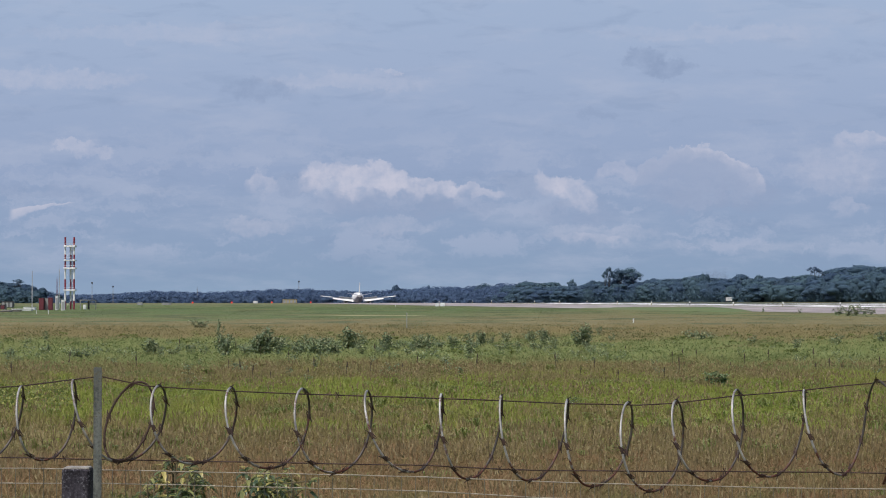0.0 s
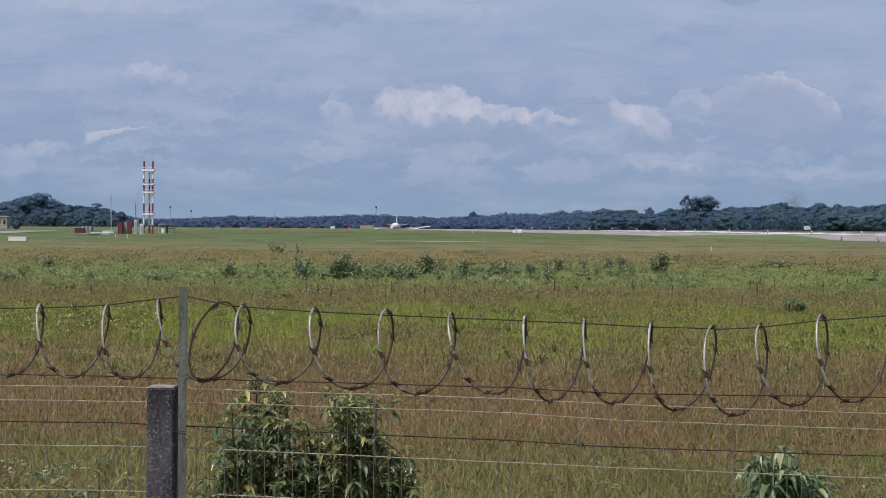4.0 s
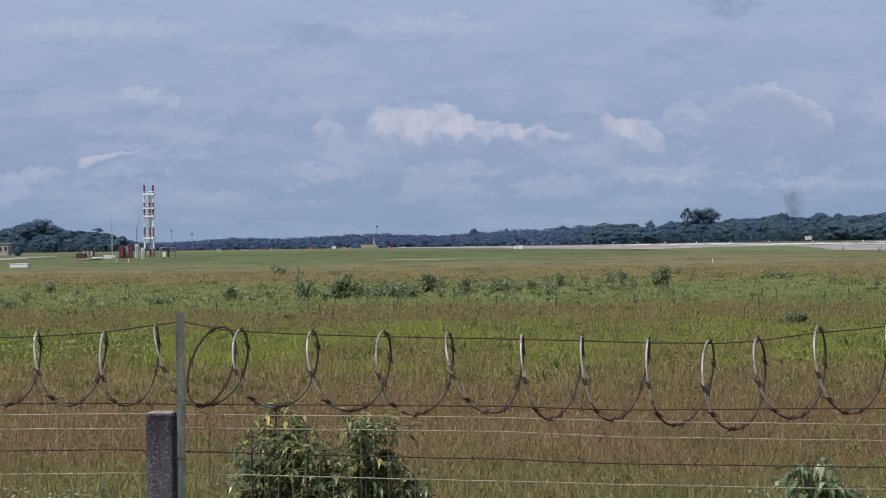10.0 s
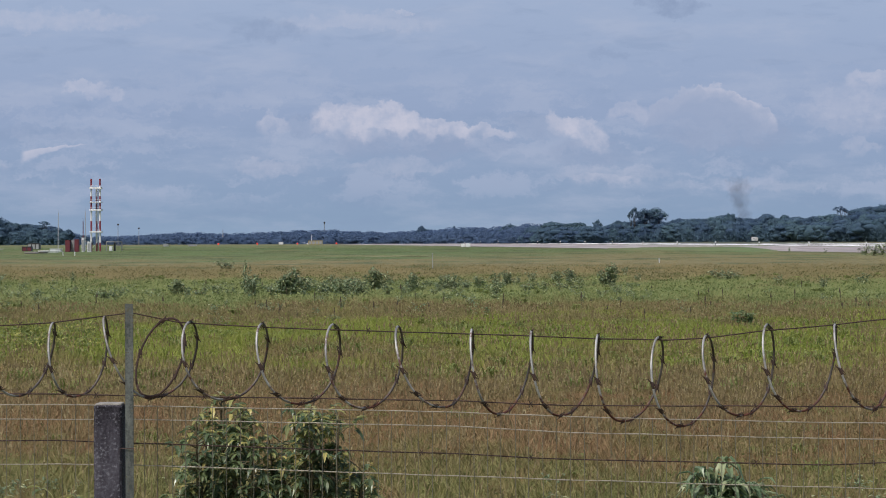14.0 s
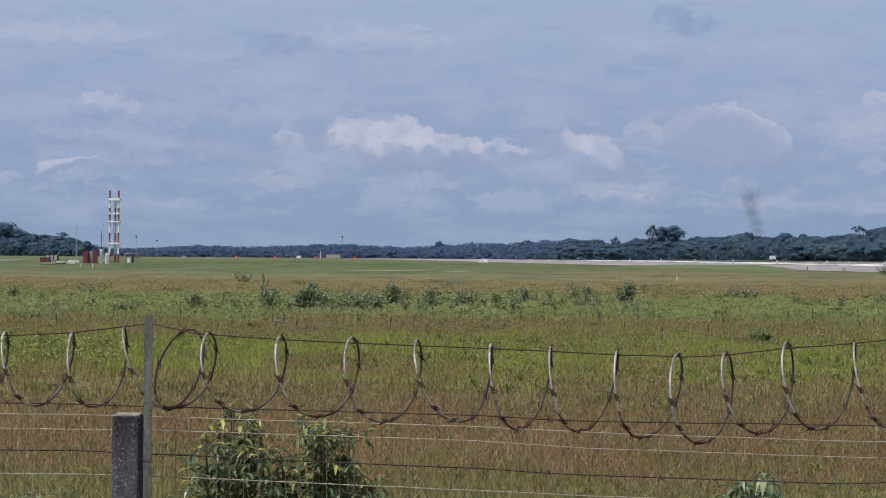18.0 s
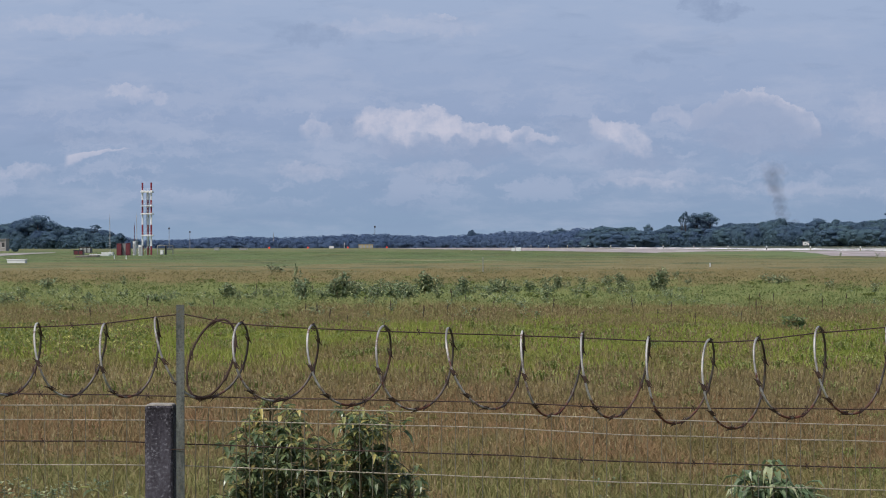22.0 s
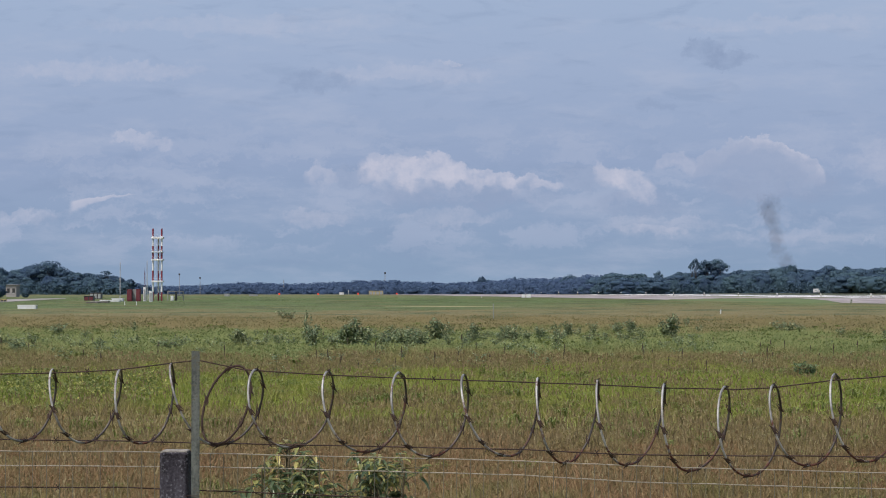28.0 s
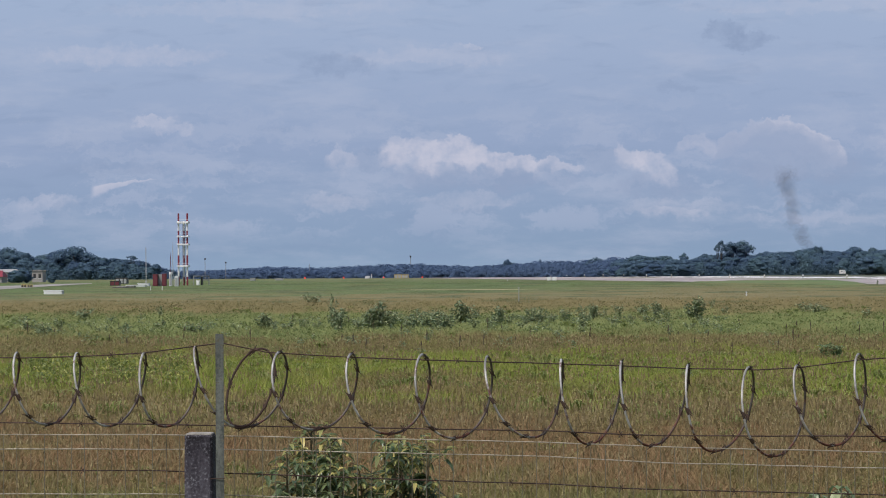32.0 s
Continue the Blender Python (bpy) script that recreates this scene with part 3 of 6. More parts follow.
RWY_U = Vector((math.sin(RWY_AZ), math.cos(RWY_AZ), 0))
RWY_N = Vector((math.cos(RWY_AZ), -math.sin(RWY_AZ), 0))


def strip(name, lat0, lat1, s0, s1, lift, material, label, category, wave=0.0, seed=1):
    """A paved strip along the runway's line, following the land."""
    rnd = random.Random(seed)
    verts, faces, steps = [], [], 90
    for k in range(steps + 1):
        s = s0 + (s1 - s0) * (k / steps) ** 1.3
        for j in range(5):
            edge = wave * rnd.uniform(-1, 1) if j in (0, 4) else 0
            p = RWY_N * (lat0 + (lat1 - lat0) * j / 4 + edge) + RWY_U * s
            verts.append((p.x, p.y, float(ground_z(p.x, p.y)) + lift))
    for k in range(steps):
        for j in range(4):
            a = 5 * k + j
            faces.append((a, a + 1, a + 6, a + 5))
    ob = new(name, mesh_of(name, verts, faces, material))
    return tagged(ob, label, category, kind="structure")


strip("runway", 108, 176, -700, 2300, 0.05, ASPHALT, "grey asphalt runway with bleached streaks", "runway", 1.5)
strip("taxiway", 188, 236, -700, 1900, 0.06, MIRAGE_STRIP, "pale concrete strip beside the runway, white with painted sky mirage", "taxiway", 6.0, 2)
strip("apron", 254, 330, -700, 900, 0.06, MIRAGE_STRIP, "far pale concrete apron along the wood, white with painted sky mirage", "apron", 9.0, 3)

# Dark green strips stand in for the shade along the wood's foot.
FOOT_SHADE = make_runway("foot_shade", (0.040, 0.052, 0.036), (0.060, 0.070, 0.042), (0.075, 0.080, 0.046), 0.58)
strip("scrub", 332, 470, -700, 900, 0.07, FOOT_SHADE, "dark strip for the shade between the apron and the wood", "scrub", 5.0, 4)
strip("scrub", 239, 330, 902, 1500, 0.07, FOOT_SHADE, "dark strip for the shade between the paved strip and the wood", "scrub", 5.0, 5)


VERGE_U = (1030, 1080, 1130, 1200, 1260, 1300, 1330)
VERGE_FAR = (520, 545, 590, 600, 590, 490, 400)


def verge():
    """A tongue of grass that has grown over the runway's near edge."""
    verts, us = [], [1030 + 10 * k for k in range(31)]
    for k, u in enumerate(us):
        edge = 104.0 / ((u - 784) / FOCAL * RWY_N.x + RWY_N.y)
        far = max(edge + 2, float(np.interp(u, VERGE_U, VERGE_FAR)) + 9 * math.sin(2.3 * k))
        verts += [(p.x, p.y, 0.08) for p in (at(u, edge - 14), at(u, edge), at(u, far))]
        verts[-3] = (verts[-3][0], verts[-3][1], -0.03)
    faces = [(3 * i + j, 3 * i + j + 1, 3 * i + j + 4, 3 * i + j + 3) for i in range(30) for j in range(2)]
    tagged(new("verge", mesh_of("verge", verts, faces, LAND)), "grass grown over the edge of the runway", "ground", kind="structure")


verge()
ROAD_U = (-420, -300, -200, -100, -40)
ROAD_NEAR, ROAD_FAR = (235, 275, 360, 470, 560), (330, 400, 470, 560, 600)


def road():
    verts = []
    for u, a, b in zip(ROAD_U, ROAD_NEAR, ROAD_FAR):
        verts += [(p.x, p.y, 0.05) for p in (at(u, a), at(u, b))]
    faces = [(2 * i, 2 * i + 1, 2 * i + 3, 2 * i + 2) for i in range(4)]
    tagged(new("road", mesh_of("road", verts, faces, TRACK)), "pale worn taxiway bend crossing the grass", "road", kind="structure")
    verts = []
    for k in range(13):
        u = 528 + 19 * k
        mid, half = 303 - 0.5 * k + 2 * math.sin(k), 5.0 * math.sin(math.pi * (k + 0.6) / 13.2)
        verts += [(p.x, p.y, 0.05) for p in (at(u, mid - half), at(u, mid + half))]
    faces = [(2 * i, 2 * i + 1, 2 * i + 3, 2 * i + 2) for i in range(12)]
    tagged(new("track", mesh_of("track", verts, faces, DRY)), "thin pale strip of dry mown grass", "track", kind="structure")


road()


def grows(x, y):
    """Where plants stand: off the runway, the road and the mown strip."""
    u = 784 + FOCAL * x / np.maximum(y, 1)
    on_road = (u < -40) & (y > np.interp(u, ROAD_U, ROAD_NEAR)) & (y < np.interp(u, ROAD_U, ROAD_FAR))
    on_track = (u > 528) & (u < 756) & (np.abs(y - 301) < 7)
    on_verge = (u > 1035) & (u < 1325) & (y < np.interp(u, VERGE_U, VERGE_FAR))
    return ((x * RWY_N.x + y * RWY_N.y < 107 + 1.5 * np.sin(0.11 * y)) | on_verge) & ~on_road & ~on_track


# ---- grass ----
def grass_field(name, d0, d1, count, height, width, bend, label, seed, seg=2, spread=(-16.0, 14.5)):
    """Loose blades scattered over a wedge of the field, as curved slips of seg pieces."""
    rng = np.random.default_rng(seed)
    r = np.sqrt(rng.uniform(d0 ** 2, d1 ** 2, count)) * (rng.uniform(0.85, 1.25, count) if d0 > 30 else 1.0)
    a = np.radians(rng.uniform(*spread, count))
    clump = rng.integers(0, count // 7, count) if d0 < 70 else np.arange(count)          # near blades share tufts
    r, a = r[clump] + rng.normal(0, 0.05, count), a[clump] + rng.normal(0, 0.06, count) / r
    x, y = r * np.sin(a), r * np.cos(a)
    patch = 0.75 + 0.5 * np.sin(0.9 * x + 1.3 * np.sin(0.35 * y)) * np.sin(0.31 * y + 0.8 * np.sin(0.5 * x))
    h = height * rng.uniform(0.45, 1.25, count) * np.clip(patch, 0.45, 1.3)
    w = width * rng.uniform(0.6, 1.3, count)
    t = rng.uniform(0, 2 * np.pi, count)
    lean = bend * rng.uniform(0.1 if bend < 2 else 0.6, 1.0, count) * h
    face = rng.normal(0, 0.6, count)
    dx, dy = np.cos(t) * lean, np.sin(t) * lean
    sx, sy = np.cos(face) * w / 2, np.sin(face) * w / 2
    keep = grows(x, y)
    z = np.where(keep, ground_z(x, y), -3.0)
    lo1, lo2 = np.stack((x - sx, y - sy, z), 1), np.stack((x + sx, y + sy, z), 1)
    tip = np.stack((x + dx, y + dy, z + h), 1)
    if seg == 1:
        tris = np.stack((lo1, lo2, tip), 1)
        soft = None
        if d0 > 70:
            tris = outward(tris, np.array((0.0, -1.0, 0.25)))
            soft = np.repeat(np.array((0.0, -0.35, 1.0)) + rng.normal(0, 0.25, (count, 3)), 3, axis=0)
        me = tri_cloud(name, tris, GRASS if d0 < 70 else MEADOW if d0 < 150 else FAR_GRASS, soft)
    else:
        m1 = np.stack((x - sx * 0.8 + dx * 0.3, y - sy * 0.8 + dy * 0.3, z + 0.55 * h), 1)
        m2 = np.stack((x + sx * 0.8 + dx * 0.3, y + sy * 0.8 + dy * 0.3, z + 0.55 * h), 1)
        v = np.stack((lo1, lo2, m1, m2, tip), 1).reshape(-1, 3)
        i = np.arange(count)[:, None] * 5
        me = bpy.data.meshes.new(name)
        f = np.concatenate((i + [0, 1, 3], i + [0, 3, 2], i + [2, 3, 4]), 1).ravel()
        me.vertices.add(len(v)), me.loops.add(len(f)), me.polygons.add(len(f) // 3)
        me.vertices.foreach_set("co", v.astype(np.float32).ravel())
        me.loops.foreach_set("vertex_index", f.astype(np.int32))
        me.polygons.foreach_set("loop_start", np.arange(0, len(f), 3, dtype=np.int32))
        me.materials.append(GRASS)
        me.update(calc_edges=True)
    return tagged(new(name, me), label, "grass", kind="stuff")


def herb_layer(name, d0, d1, count, size, height, label, seed):
    """Small broad leaves of meadow herbs, gathered in loose clumps between the grass."""
    rng = np.random.default_rng(seed)
    clumps, loose = (count // 14, 3.2) if d0 < 100 else (count, 9.0)
    r = np.sqrt(rng.uniform(d0 ** 2, d1 ** 2, clumps)) * (rng.uniform(0.85, 1.3, clumps) if d0 > 30 else 1.0)
    a = np.radians(rng.uniform(-16.0, 14.5, clumps))
    rise = height * rng.uniform(0.5, 1.5, clumps)
    pick = rng.integers(0, clumps, count)
    x, y = (r * np.sin(a))[pick] + rng.normal(0, loose * size, count), (r * np.cos(a))[pick] + rng.normal(0, loose * size, count)
    z = ground_z(x, y) + rise[pick] * rng.uniform(0.25, 1.0, count)
    ok = grows(x, y)
    c = np.stack((x, y, z), 1)[ok]
    tris = c[:, None, :] + rng.normal(0, size * 0.55, (len(c), 3, 3))
    return tagged(new(name, tri_cloud(name, tris, HERB)), label, "herbs", kind="stuff")


grass_field("grass", 0.2, 14, 60000, 0.20, 0.011, 1.0, "straw-coloured grass growing at the foot of the fence", 10, 1, (-180, 180))
grass_field("grass", 14, 34, 250000, 0.17, 0.010, 1.0, "rusty straw-coloured tall grass with seed heads", 11)
grass_field("grass", 34, 75, 220000, 0.19, 0.018, 0.9, "yellow-green and straw-coloured meadow grass", 12, 1)
grass_field("grass", 75, 165, 200000, 0.18, 0.036, 1.1, "green and straw meadow grass across the airfield", 13, 1)
grass_field("grass", 430, 640, 60000, 0.06, 0.16, 4.0, "short grass over the runway's edge", 15, 1)
grass_field("grass", 155, 430, 90000, 0.045, 0.10, 4.0, "short far airfield grass", 14, 1)
herb_layer("meadow_herbs", 16, 36, 60000, 0.020, 0.20, "small leafy herbs between straw-coloured grass", 21)
herb_layer("meadow_herbs", 34, 75, 80000, 0.034, 0.19, "small leafy herbs in yellow-green meadow", 22)
herb_layer("meadow_herbs", 75, 150, 70000, 0.056, 0.20, "green leafy herbs across the meadow", 23)


def seed_heads(name, d0, d1, count, height, label, seed):
    """Thin upright grass stems, each with a slim drooping seed head, standing in loose drifts."""
    rng = np.random.default_rng(seed)
    drifts = count // 30
    r, a = np.sqrt(rng.uniform(d0 ** 2, d1 ** 2, drifts)), np.radians(rng.uniform(-16.0, 14.5, drifts))
    pick = rng.integers(0, drifts, count)
    x, y = (r * np.sin(a))[pick] + rng.normal(0, 0.5, count), (r * np.cos(a))[pick] + rng.normal(0, 0.9, count)
    h, w = height * rng.uniform(0.7, 1.25, count), 0.00028 * y
    lx, ly = rng.normal(0, 0.16, count) * h, rng.normal(0, 0.16, count) * h
    z = np.where(grows(x, y), ground_z(x, y), -3.0)

    def spot(f, side):
        return np.stack((x + lx * f + side * w, y + ly * f, z + h * f), 1)

    stem = np.stack((spot(0, -0.35), spot(0, 0.35), spot(0.8, 0)), 1)
    low, high = np.stack((spot(0.62, 0), spot(0.80, -1), spot(0.80, 1)), 1), np.stack((spot(0.80, -1), spot(0.80, 1), spot(1.0, 0)), 1)
    return tagged(new(name, tri_cloud(name, np.concatenate((stem, low, high)), SEED)), label, "grass", kind="stuff")


def tussocks(name, d0, d1, count, size, label, seed):
    """Tufts of long arching fresh grass."""
    rng = np.random.default_rng(seed)
    n = 36
    r, a = np.sqrt(rng.uniform(d0 ** 2, d1 ** 2, count)), np.radians(rng.uniform(-16.0, 14.5, count))
    x0, y0 = np.repeat(r * np.sin(a), n), np.repeat(r * np.cos(a), n)
    h = np.repeat(size * rng.uniform(0.6, 1.3, count), n) * rng.uniform(0.5, 1.1, count * n)
    x0, y0 = x0 + rng.normal(0, 0.3, count * n) * size, y0 + rng.normal(0, 0.3, count * n) * size
    t, w = rng.uniform(0, 2 * np.pi, count * n), 0.0004 * d1 * rng.uniform(0.6, 1.2, count * n)
    out = rng.uniform(0.4, 1.3, count * n)
    sx, sy = -np.sin(t) * w / 2, np.cos(t) * w / 2

    def spot(f, rise, side):
        return np.stack((x0 + np.cos(t) * out * h * f + side * sx, y0 + np.sin(t) * out * h * f + side * sy, rise * h), 1)

    tris = np.concatenate((np.stack((spot(0, 0, -1), spot(0, 0, 1), spot(0.40, 0.58, 1)), 1), np.stack((spot(0, 0, -1), spot(0.40, 0.58, 1), spot(0.40, 0.58, -1)), 1),
                           np.stack((spot(0.40, 0.58, -1), spot(0.40, 0.58, 1), spot(1.0, 0.50, 0)), 1)))
    return tagged(new(name, tri_cloud(name, tris, FRESH)), label, "grass", kind="stuff")


tussocks("grass_tufts", 20, 34, 90, 0.20, "fresh green tufts in the straw-coloured grass", 41)
tussocks("grass_tufts", 33, 62, 460, 0.26, "fresh yellow-green tufts of arching grass", 42)
tussocks("grass_tufts", 62, 150, 220, 0.24, "fresh green tufts across the meadow", 43)
seed_heads("seed_grass", 17, 36, 9000, 0.27, "rusty brown seed heads standing above the tall grass", 31)
seed_heads("seed_grass", 36, 75, 8000, 0.24, "straw-brown seed heads in the meadow grass", 32)


# ---- plants ----
def leaf_tris(base, way, length, width, droop):
    """One lance-shaped leaf, bent down along its length, folded a little at the midrib."""
    way = Vector(way).normalized()
    side = way.cross(Vector((0, 0, 1)))
    side = side.normalized() if side.length > 0.05 else Vector((1, 0, 0))
    b, down = Vector(base), Vector((0, 0, length))
    p1 = b + way * length * 0.30 - down * 0.06 * droop
    p2 = b + way * length * 0.66 - down * 0.28 * droop
    tip = b + way * length * 0.92 - down * 0.62 * droop
    fold = Vector((0, 0, width * 0.25))
    return [b, p1 - side * width / 2 + fold, p1, p1 + side * width / 2 + fold, p2 - side * width * 0.38 + fold, p2, p2 + side * width * 0.38 + fold, tip]


def leaves_mesh(name, leaves, material):
    verts, faces = [], []
    for leaf in leaves:
        k = len(verts)
        verts += leaf
        faces += [(k, k + 1, k + 2), (k, k + 2, k + 3), (k + 1, k + 4, k + 5, k + 2), (k + 2, k + 5, k + 6, k + 3), (k + 4, k + 7, k + 5), (k + 5, k + 7, k + 6)]
    return mesh_of(name, verts, faces, material)


def make_weed(seed, stems, count, spread, label):
    """An upright leafy field weed, one metre tall and about one metre broad before it is scaled."""
    rnd = random.Random(seed)
    ob = empty("weed")
    for k in range(stems):
        bm, leaves = bmesh.new(), []
        a, lean = 6.28 * (k + rnd.uniform(-0.3, 0.3)) / stems, rnd.uniform(0.25, 1) * spread
        h = rnd.uniform(0.60, 1.0) * (1 - 0.25 * lean / spread)
        top = Vector((math.cos(a) * lean, math.sin(a) * lean, h))
        tube(bm, [(0, 0, -0.03), top * 0.5 + Vector((0, 0, 0.08 * h)), top], 0.012, 5, 1, 0.4)
        for j in range(count):
            f = rnd.uniform(0.05, 1.0) ** 0.8
            p = top * f + Vector((rnd.gauss(0, 0.07), rnd.gauss(0, 0.07), rnd.gauss(0, 0.03)))
            t = rnd.uniform(0, 6.28)
            leaves.append(leaf_tris(p, (math.cos(t), math.sin(t), rnd.uniform(-0.4, 0.8)), rnd.uniform(0.15, 0.27) * (1.25 - 0.5 * f), rnd.uniform(0.075, 0.125), rnd.uniform(0.1, 0.9)))
        stem = part("stem", bm, STEM, ob)
        part("leaves", leaves_mesh("leaves", leaves, WEED_LEAF), WEED_LEAF, stem)
        bm = bmesh.new()
        bmesh.ops.create_icosphere(bm, subdivisions=2, radius=rnd.uniform(0.018, 0.030), matrix=Matrix.Translation(top) @ Matrix.Diagonal((1.3, 1.3, 0.9, 1)))
        for v in bm.verts:
            v.co += (v.co - top) * 0.5 * noise.noise(v.co * 40)
        part("flower_head", bm, BLOOM, stem, "small dry brown flower head")
    return tagged(ob, label, "weed", "weeds in the field")


def place_weeds():
    bushy, low = "dark green leafy weed with dry flower heads in the grass", "low dark green weed between the grass"
    kinds = [make_weed(31, 7, 32, 0.44, bushy), make_weed(32, 6, 28, 0.48, bushy), make_weed(33, 4, 28, 0.48, bushy), make_weed(34, 4, 25, 0.42, bushy),
             make_weed(35, 2, 22, 0.34, low), make_weed(36, 2, 20, 0.40, low)]
    rnd = random.Random(5)
    used = [False] * len(kinds)

    def put(u, y, kind, high, wide):
        p = at(u, 9337.0 / (y - 528))
        m = Matrix.Translation((p.x, p.y, 0)) @ Matrix.Rotation(rnd.uniform(0, 6.28), 4, "Z")
        if not used[kind]:
            used[kind] = True
            kinds[kind].matrix_basis = m
            ob = kinds[kind]
        else:
            ob = copy_thing(kinds[kind], m)
        ob.scale = (1.25 * wide, 1.25 * wide, 1.5 * high)

    for u, y, kind, high, wide in (
            (-56, 611, 1, 0.50, 0.75), (-6, 618, 3, 0.32, 0.45), (82, 604, 2, 0.42, 0.35), (79, 628, 3, 0.32, 0.5), (138, 636, 1, 0.34, 0.5), (158, 636, 3, 0.30, 0.5), (266, 629, 0, 0.52, 0.62), (284, 629, 3, 0.36, 0.45),
            (306, 631, 3, 0.30, 0.6), (338, 629, 2, 0.34, 0.5), (360, 630, 3, 0.30, 0.4), (392, 627, 0, 0.62, 0.50), (400, 632, 1, 0.75, 0.60), (388, 616, 2, 0.95, 0.40), (455, 629, 0, 0.62, 0.6), (472, 629, 0, 0.84, 0.8), (492, 629, 1, 0.62, 0.6),
            (432, 630, 3, 0.40, 0.6), (520, 631, 3, 0.44, 0.55), (536, 630, 2, 0.52, 0.6), (556, 632, 1, 0.60, 0.65), (572, 631, 2, 0.58, 0.6), (590, 630, 1, 0.50, 0.6), (616, 620, 0, 0.80, 0.75), (634, 620, 2, 0.60, 0.6),
            (684, 624, 0, 0.66, 0.55), (700, 624, 3, 0.40, 0.5), (744, 621, 1, 0.60, 0.62), (758, 621, 2, 0.55, 0.5), (776, 619, 3, 0.34, 0.5), (802, 617, 1, 0.48, 0.55), (832, 615, 2, 0.54, 0.5), (850, 614, 0, 0.60, 0.6), (866, 614, 3, 0.40, 0.5),
            (896, 608, 2, 0.44, 0.6), (940, 609, 1, 0.56, 0.6), (962, 609, 0, 0.60, 0.55), (1022, 614, 2, 0.64, 0.7), (1036, 614, 0, 0.86, 0.72), (1060, 594, 3, 0.44, 0.42), (1082, 605, 3, 0.34, 0.4), (1222, 603, 3, 0.46, 0.75), (1240, 605, 2, 0.46, 0.7), (1256, 603, 3, 0.34, 0.6),
            (1012, 726, 3, 0.20, 0.24), (418, 660, 2, 0.26, 0.42), (432, 662, 4, 0.20, 0.3), (336, 686, 3, 0.20, 0.34), (352, 685, 4, 0.22, 0.3), (544, 682, 3, 0.22, 0.34), (349, 581, 3, 0.55, 1.1), (362, 581, 4, 0.45, 0.9),
            (-130, 640, 1, 0.42, 0.6), (-100, 628, 3, 0.40, 0.5), (-160, 632, 2, 0.46, 0.6), (-30, 632, 4, 0.26, 0.4), (20, 634, 3, 0.26, 0.5), (50, 612, 4, 0.30, 0.4), (1330, 612, 3, 0.40, 0.5), (1410, 620, 2, 0.40, 0.5), (1480, 615, 3, 0.50, 0.6), (1560, 608, 2, 0.5, 0.6), (1640, 625, 3, 0.5, 0.6),
            (1485, 559, 2, 0.8, 1.4), (1500, 560, 2, 1.0, 1.7), (1515, 559, 2, 1.1, 1.7), (1530, 559, 3, 0.9, 1.5), (1542, 558, 3, 0.7, 1.3), (1350, 553, 4, 0.6, 0.8), (1415, 555, 4, 0.6, 0.8), (1590, 557, 3, 0.6, 0.9)):
        put(u, y, kind, high, wide)
    for k in range(90):
        put(rnd.uniform(-180, 1100), rnd.gauss(628, 9), rnd.choice((4, 4, 5)), rnd.uniform(0.16, 0.34), rnd.uniform(0.3, 0.6))
    for k in range(26):
        put(rnd.uniform(500, 1000), rnd.uniform(611, 630), rnd.choice((2, 3, 3)), rnd.uniform(0.26, 0.46), rnd.uniform(0.4, 0.7))
    for k in range(40):
        put(rnd.choice((rnd.uniform(-200, 130), rnd.uniform(1440, 1640), rnd.uniform(-200, 1700))), rnd.uniform(985, 1040), rnd.choice((4, 5)), rnd.uniform(0.10, 0.20), rnd.uniform(0.16, 0.34))
    for k in range(70):
        put(rnd.uniform(-180, 1700), rnd.uniform(604, 672), rnd.choice((4, 5)), rnd.uniform(0.12, 0.30), rnd.uniform(0.22, 0.5))


place_weeds()


def place_stalks():
    """Dry brown stalks with seed heads, scattered through the middle of the field."""
    rnd = random.Random(15)
    kinds = []
    for k in range(3):
        ob = empty("dry_stalk")
        h = 0.42 + 0.08 * k
        bm = bmesh.new()
        tube(bm, [(0, 0, -0.02), (0.01, 0, h * 0.6), (0.03 - 0.02 * k, 0, h)], 0.012, 5, 1, 0.6)
        part("stem", bm, STALK, ob)
        bm = bmesh.new()
        tube(bm, [(0.03 - 0.02 * k, 0, h * 0.72), (0.03 - 0.02 * k, 0.01, h * 0.9), (0.035 - 0.02 * k, 0, h * 1.08)], 0.028, 6, 1, 0.3)
        part("seed_head", bm, STALK, ob)
        kinds.append(tagged(ob, "dry dark brown weed stalk with a seed head", "weed stalk", "dry stalks in the field"))
    for k in range(60):
        p = at(rnd.uniform(-200, 1700), 9337.0 / rnd.choice((rnd.uniform(84, 135), rnd.uniform(110, 150), rnd.uniform(110, 150))))
        m = Matrix.Translation((p.x, p.y, 0)) @ Matrix.Rotation(rnd.uniform(0, 6.28), 4, "Z")
        if k < 3:
            kinds[k].matrix_basis, ob = m, kinds[k]
        else:
            ob = copy_thing(kinds[k % 3], m)
        s = rnd.uniform(0.5, 0.85)
        ob.scale = (1.3 * s, 1.3 * s, s)
    rng = np.random.default_rng(29)
    n = 3600
    c0 = np.stack((rng.uniform(-0.207, -0.150, n // 20), rng.uniform(44, 56, n // 20)), 1)[rng.integers(0, n // 20, n)]
    x, y = c0[:, 0] * c0[:, 1] + rng.normal(0, 0.12, n), c0[:, 1] + rng.normal(0, 0.2, n)
    c = np.stack((x, y, rng.uniform(0.12, 0.34, n)), 1)
    tagged(new("yellow_herbs", tri_cloud("yellow_herbs", c[:, None, :] + rng.normal(0, 0.022, (n, 3, 3)), YELLOW_HERB)), "patches of low yellow-flowering herbs in the grass", "herbs", kind="stuff")


place_stalks()


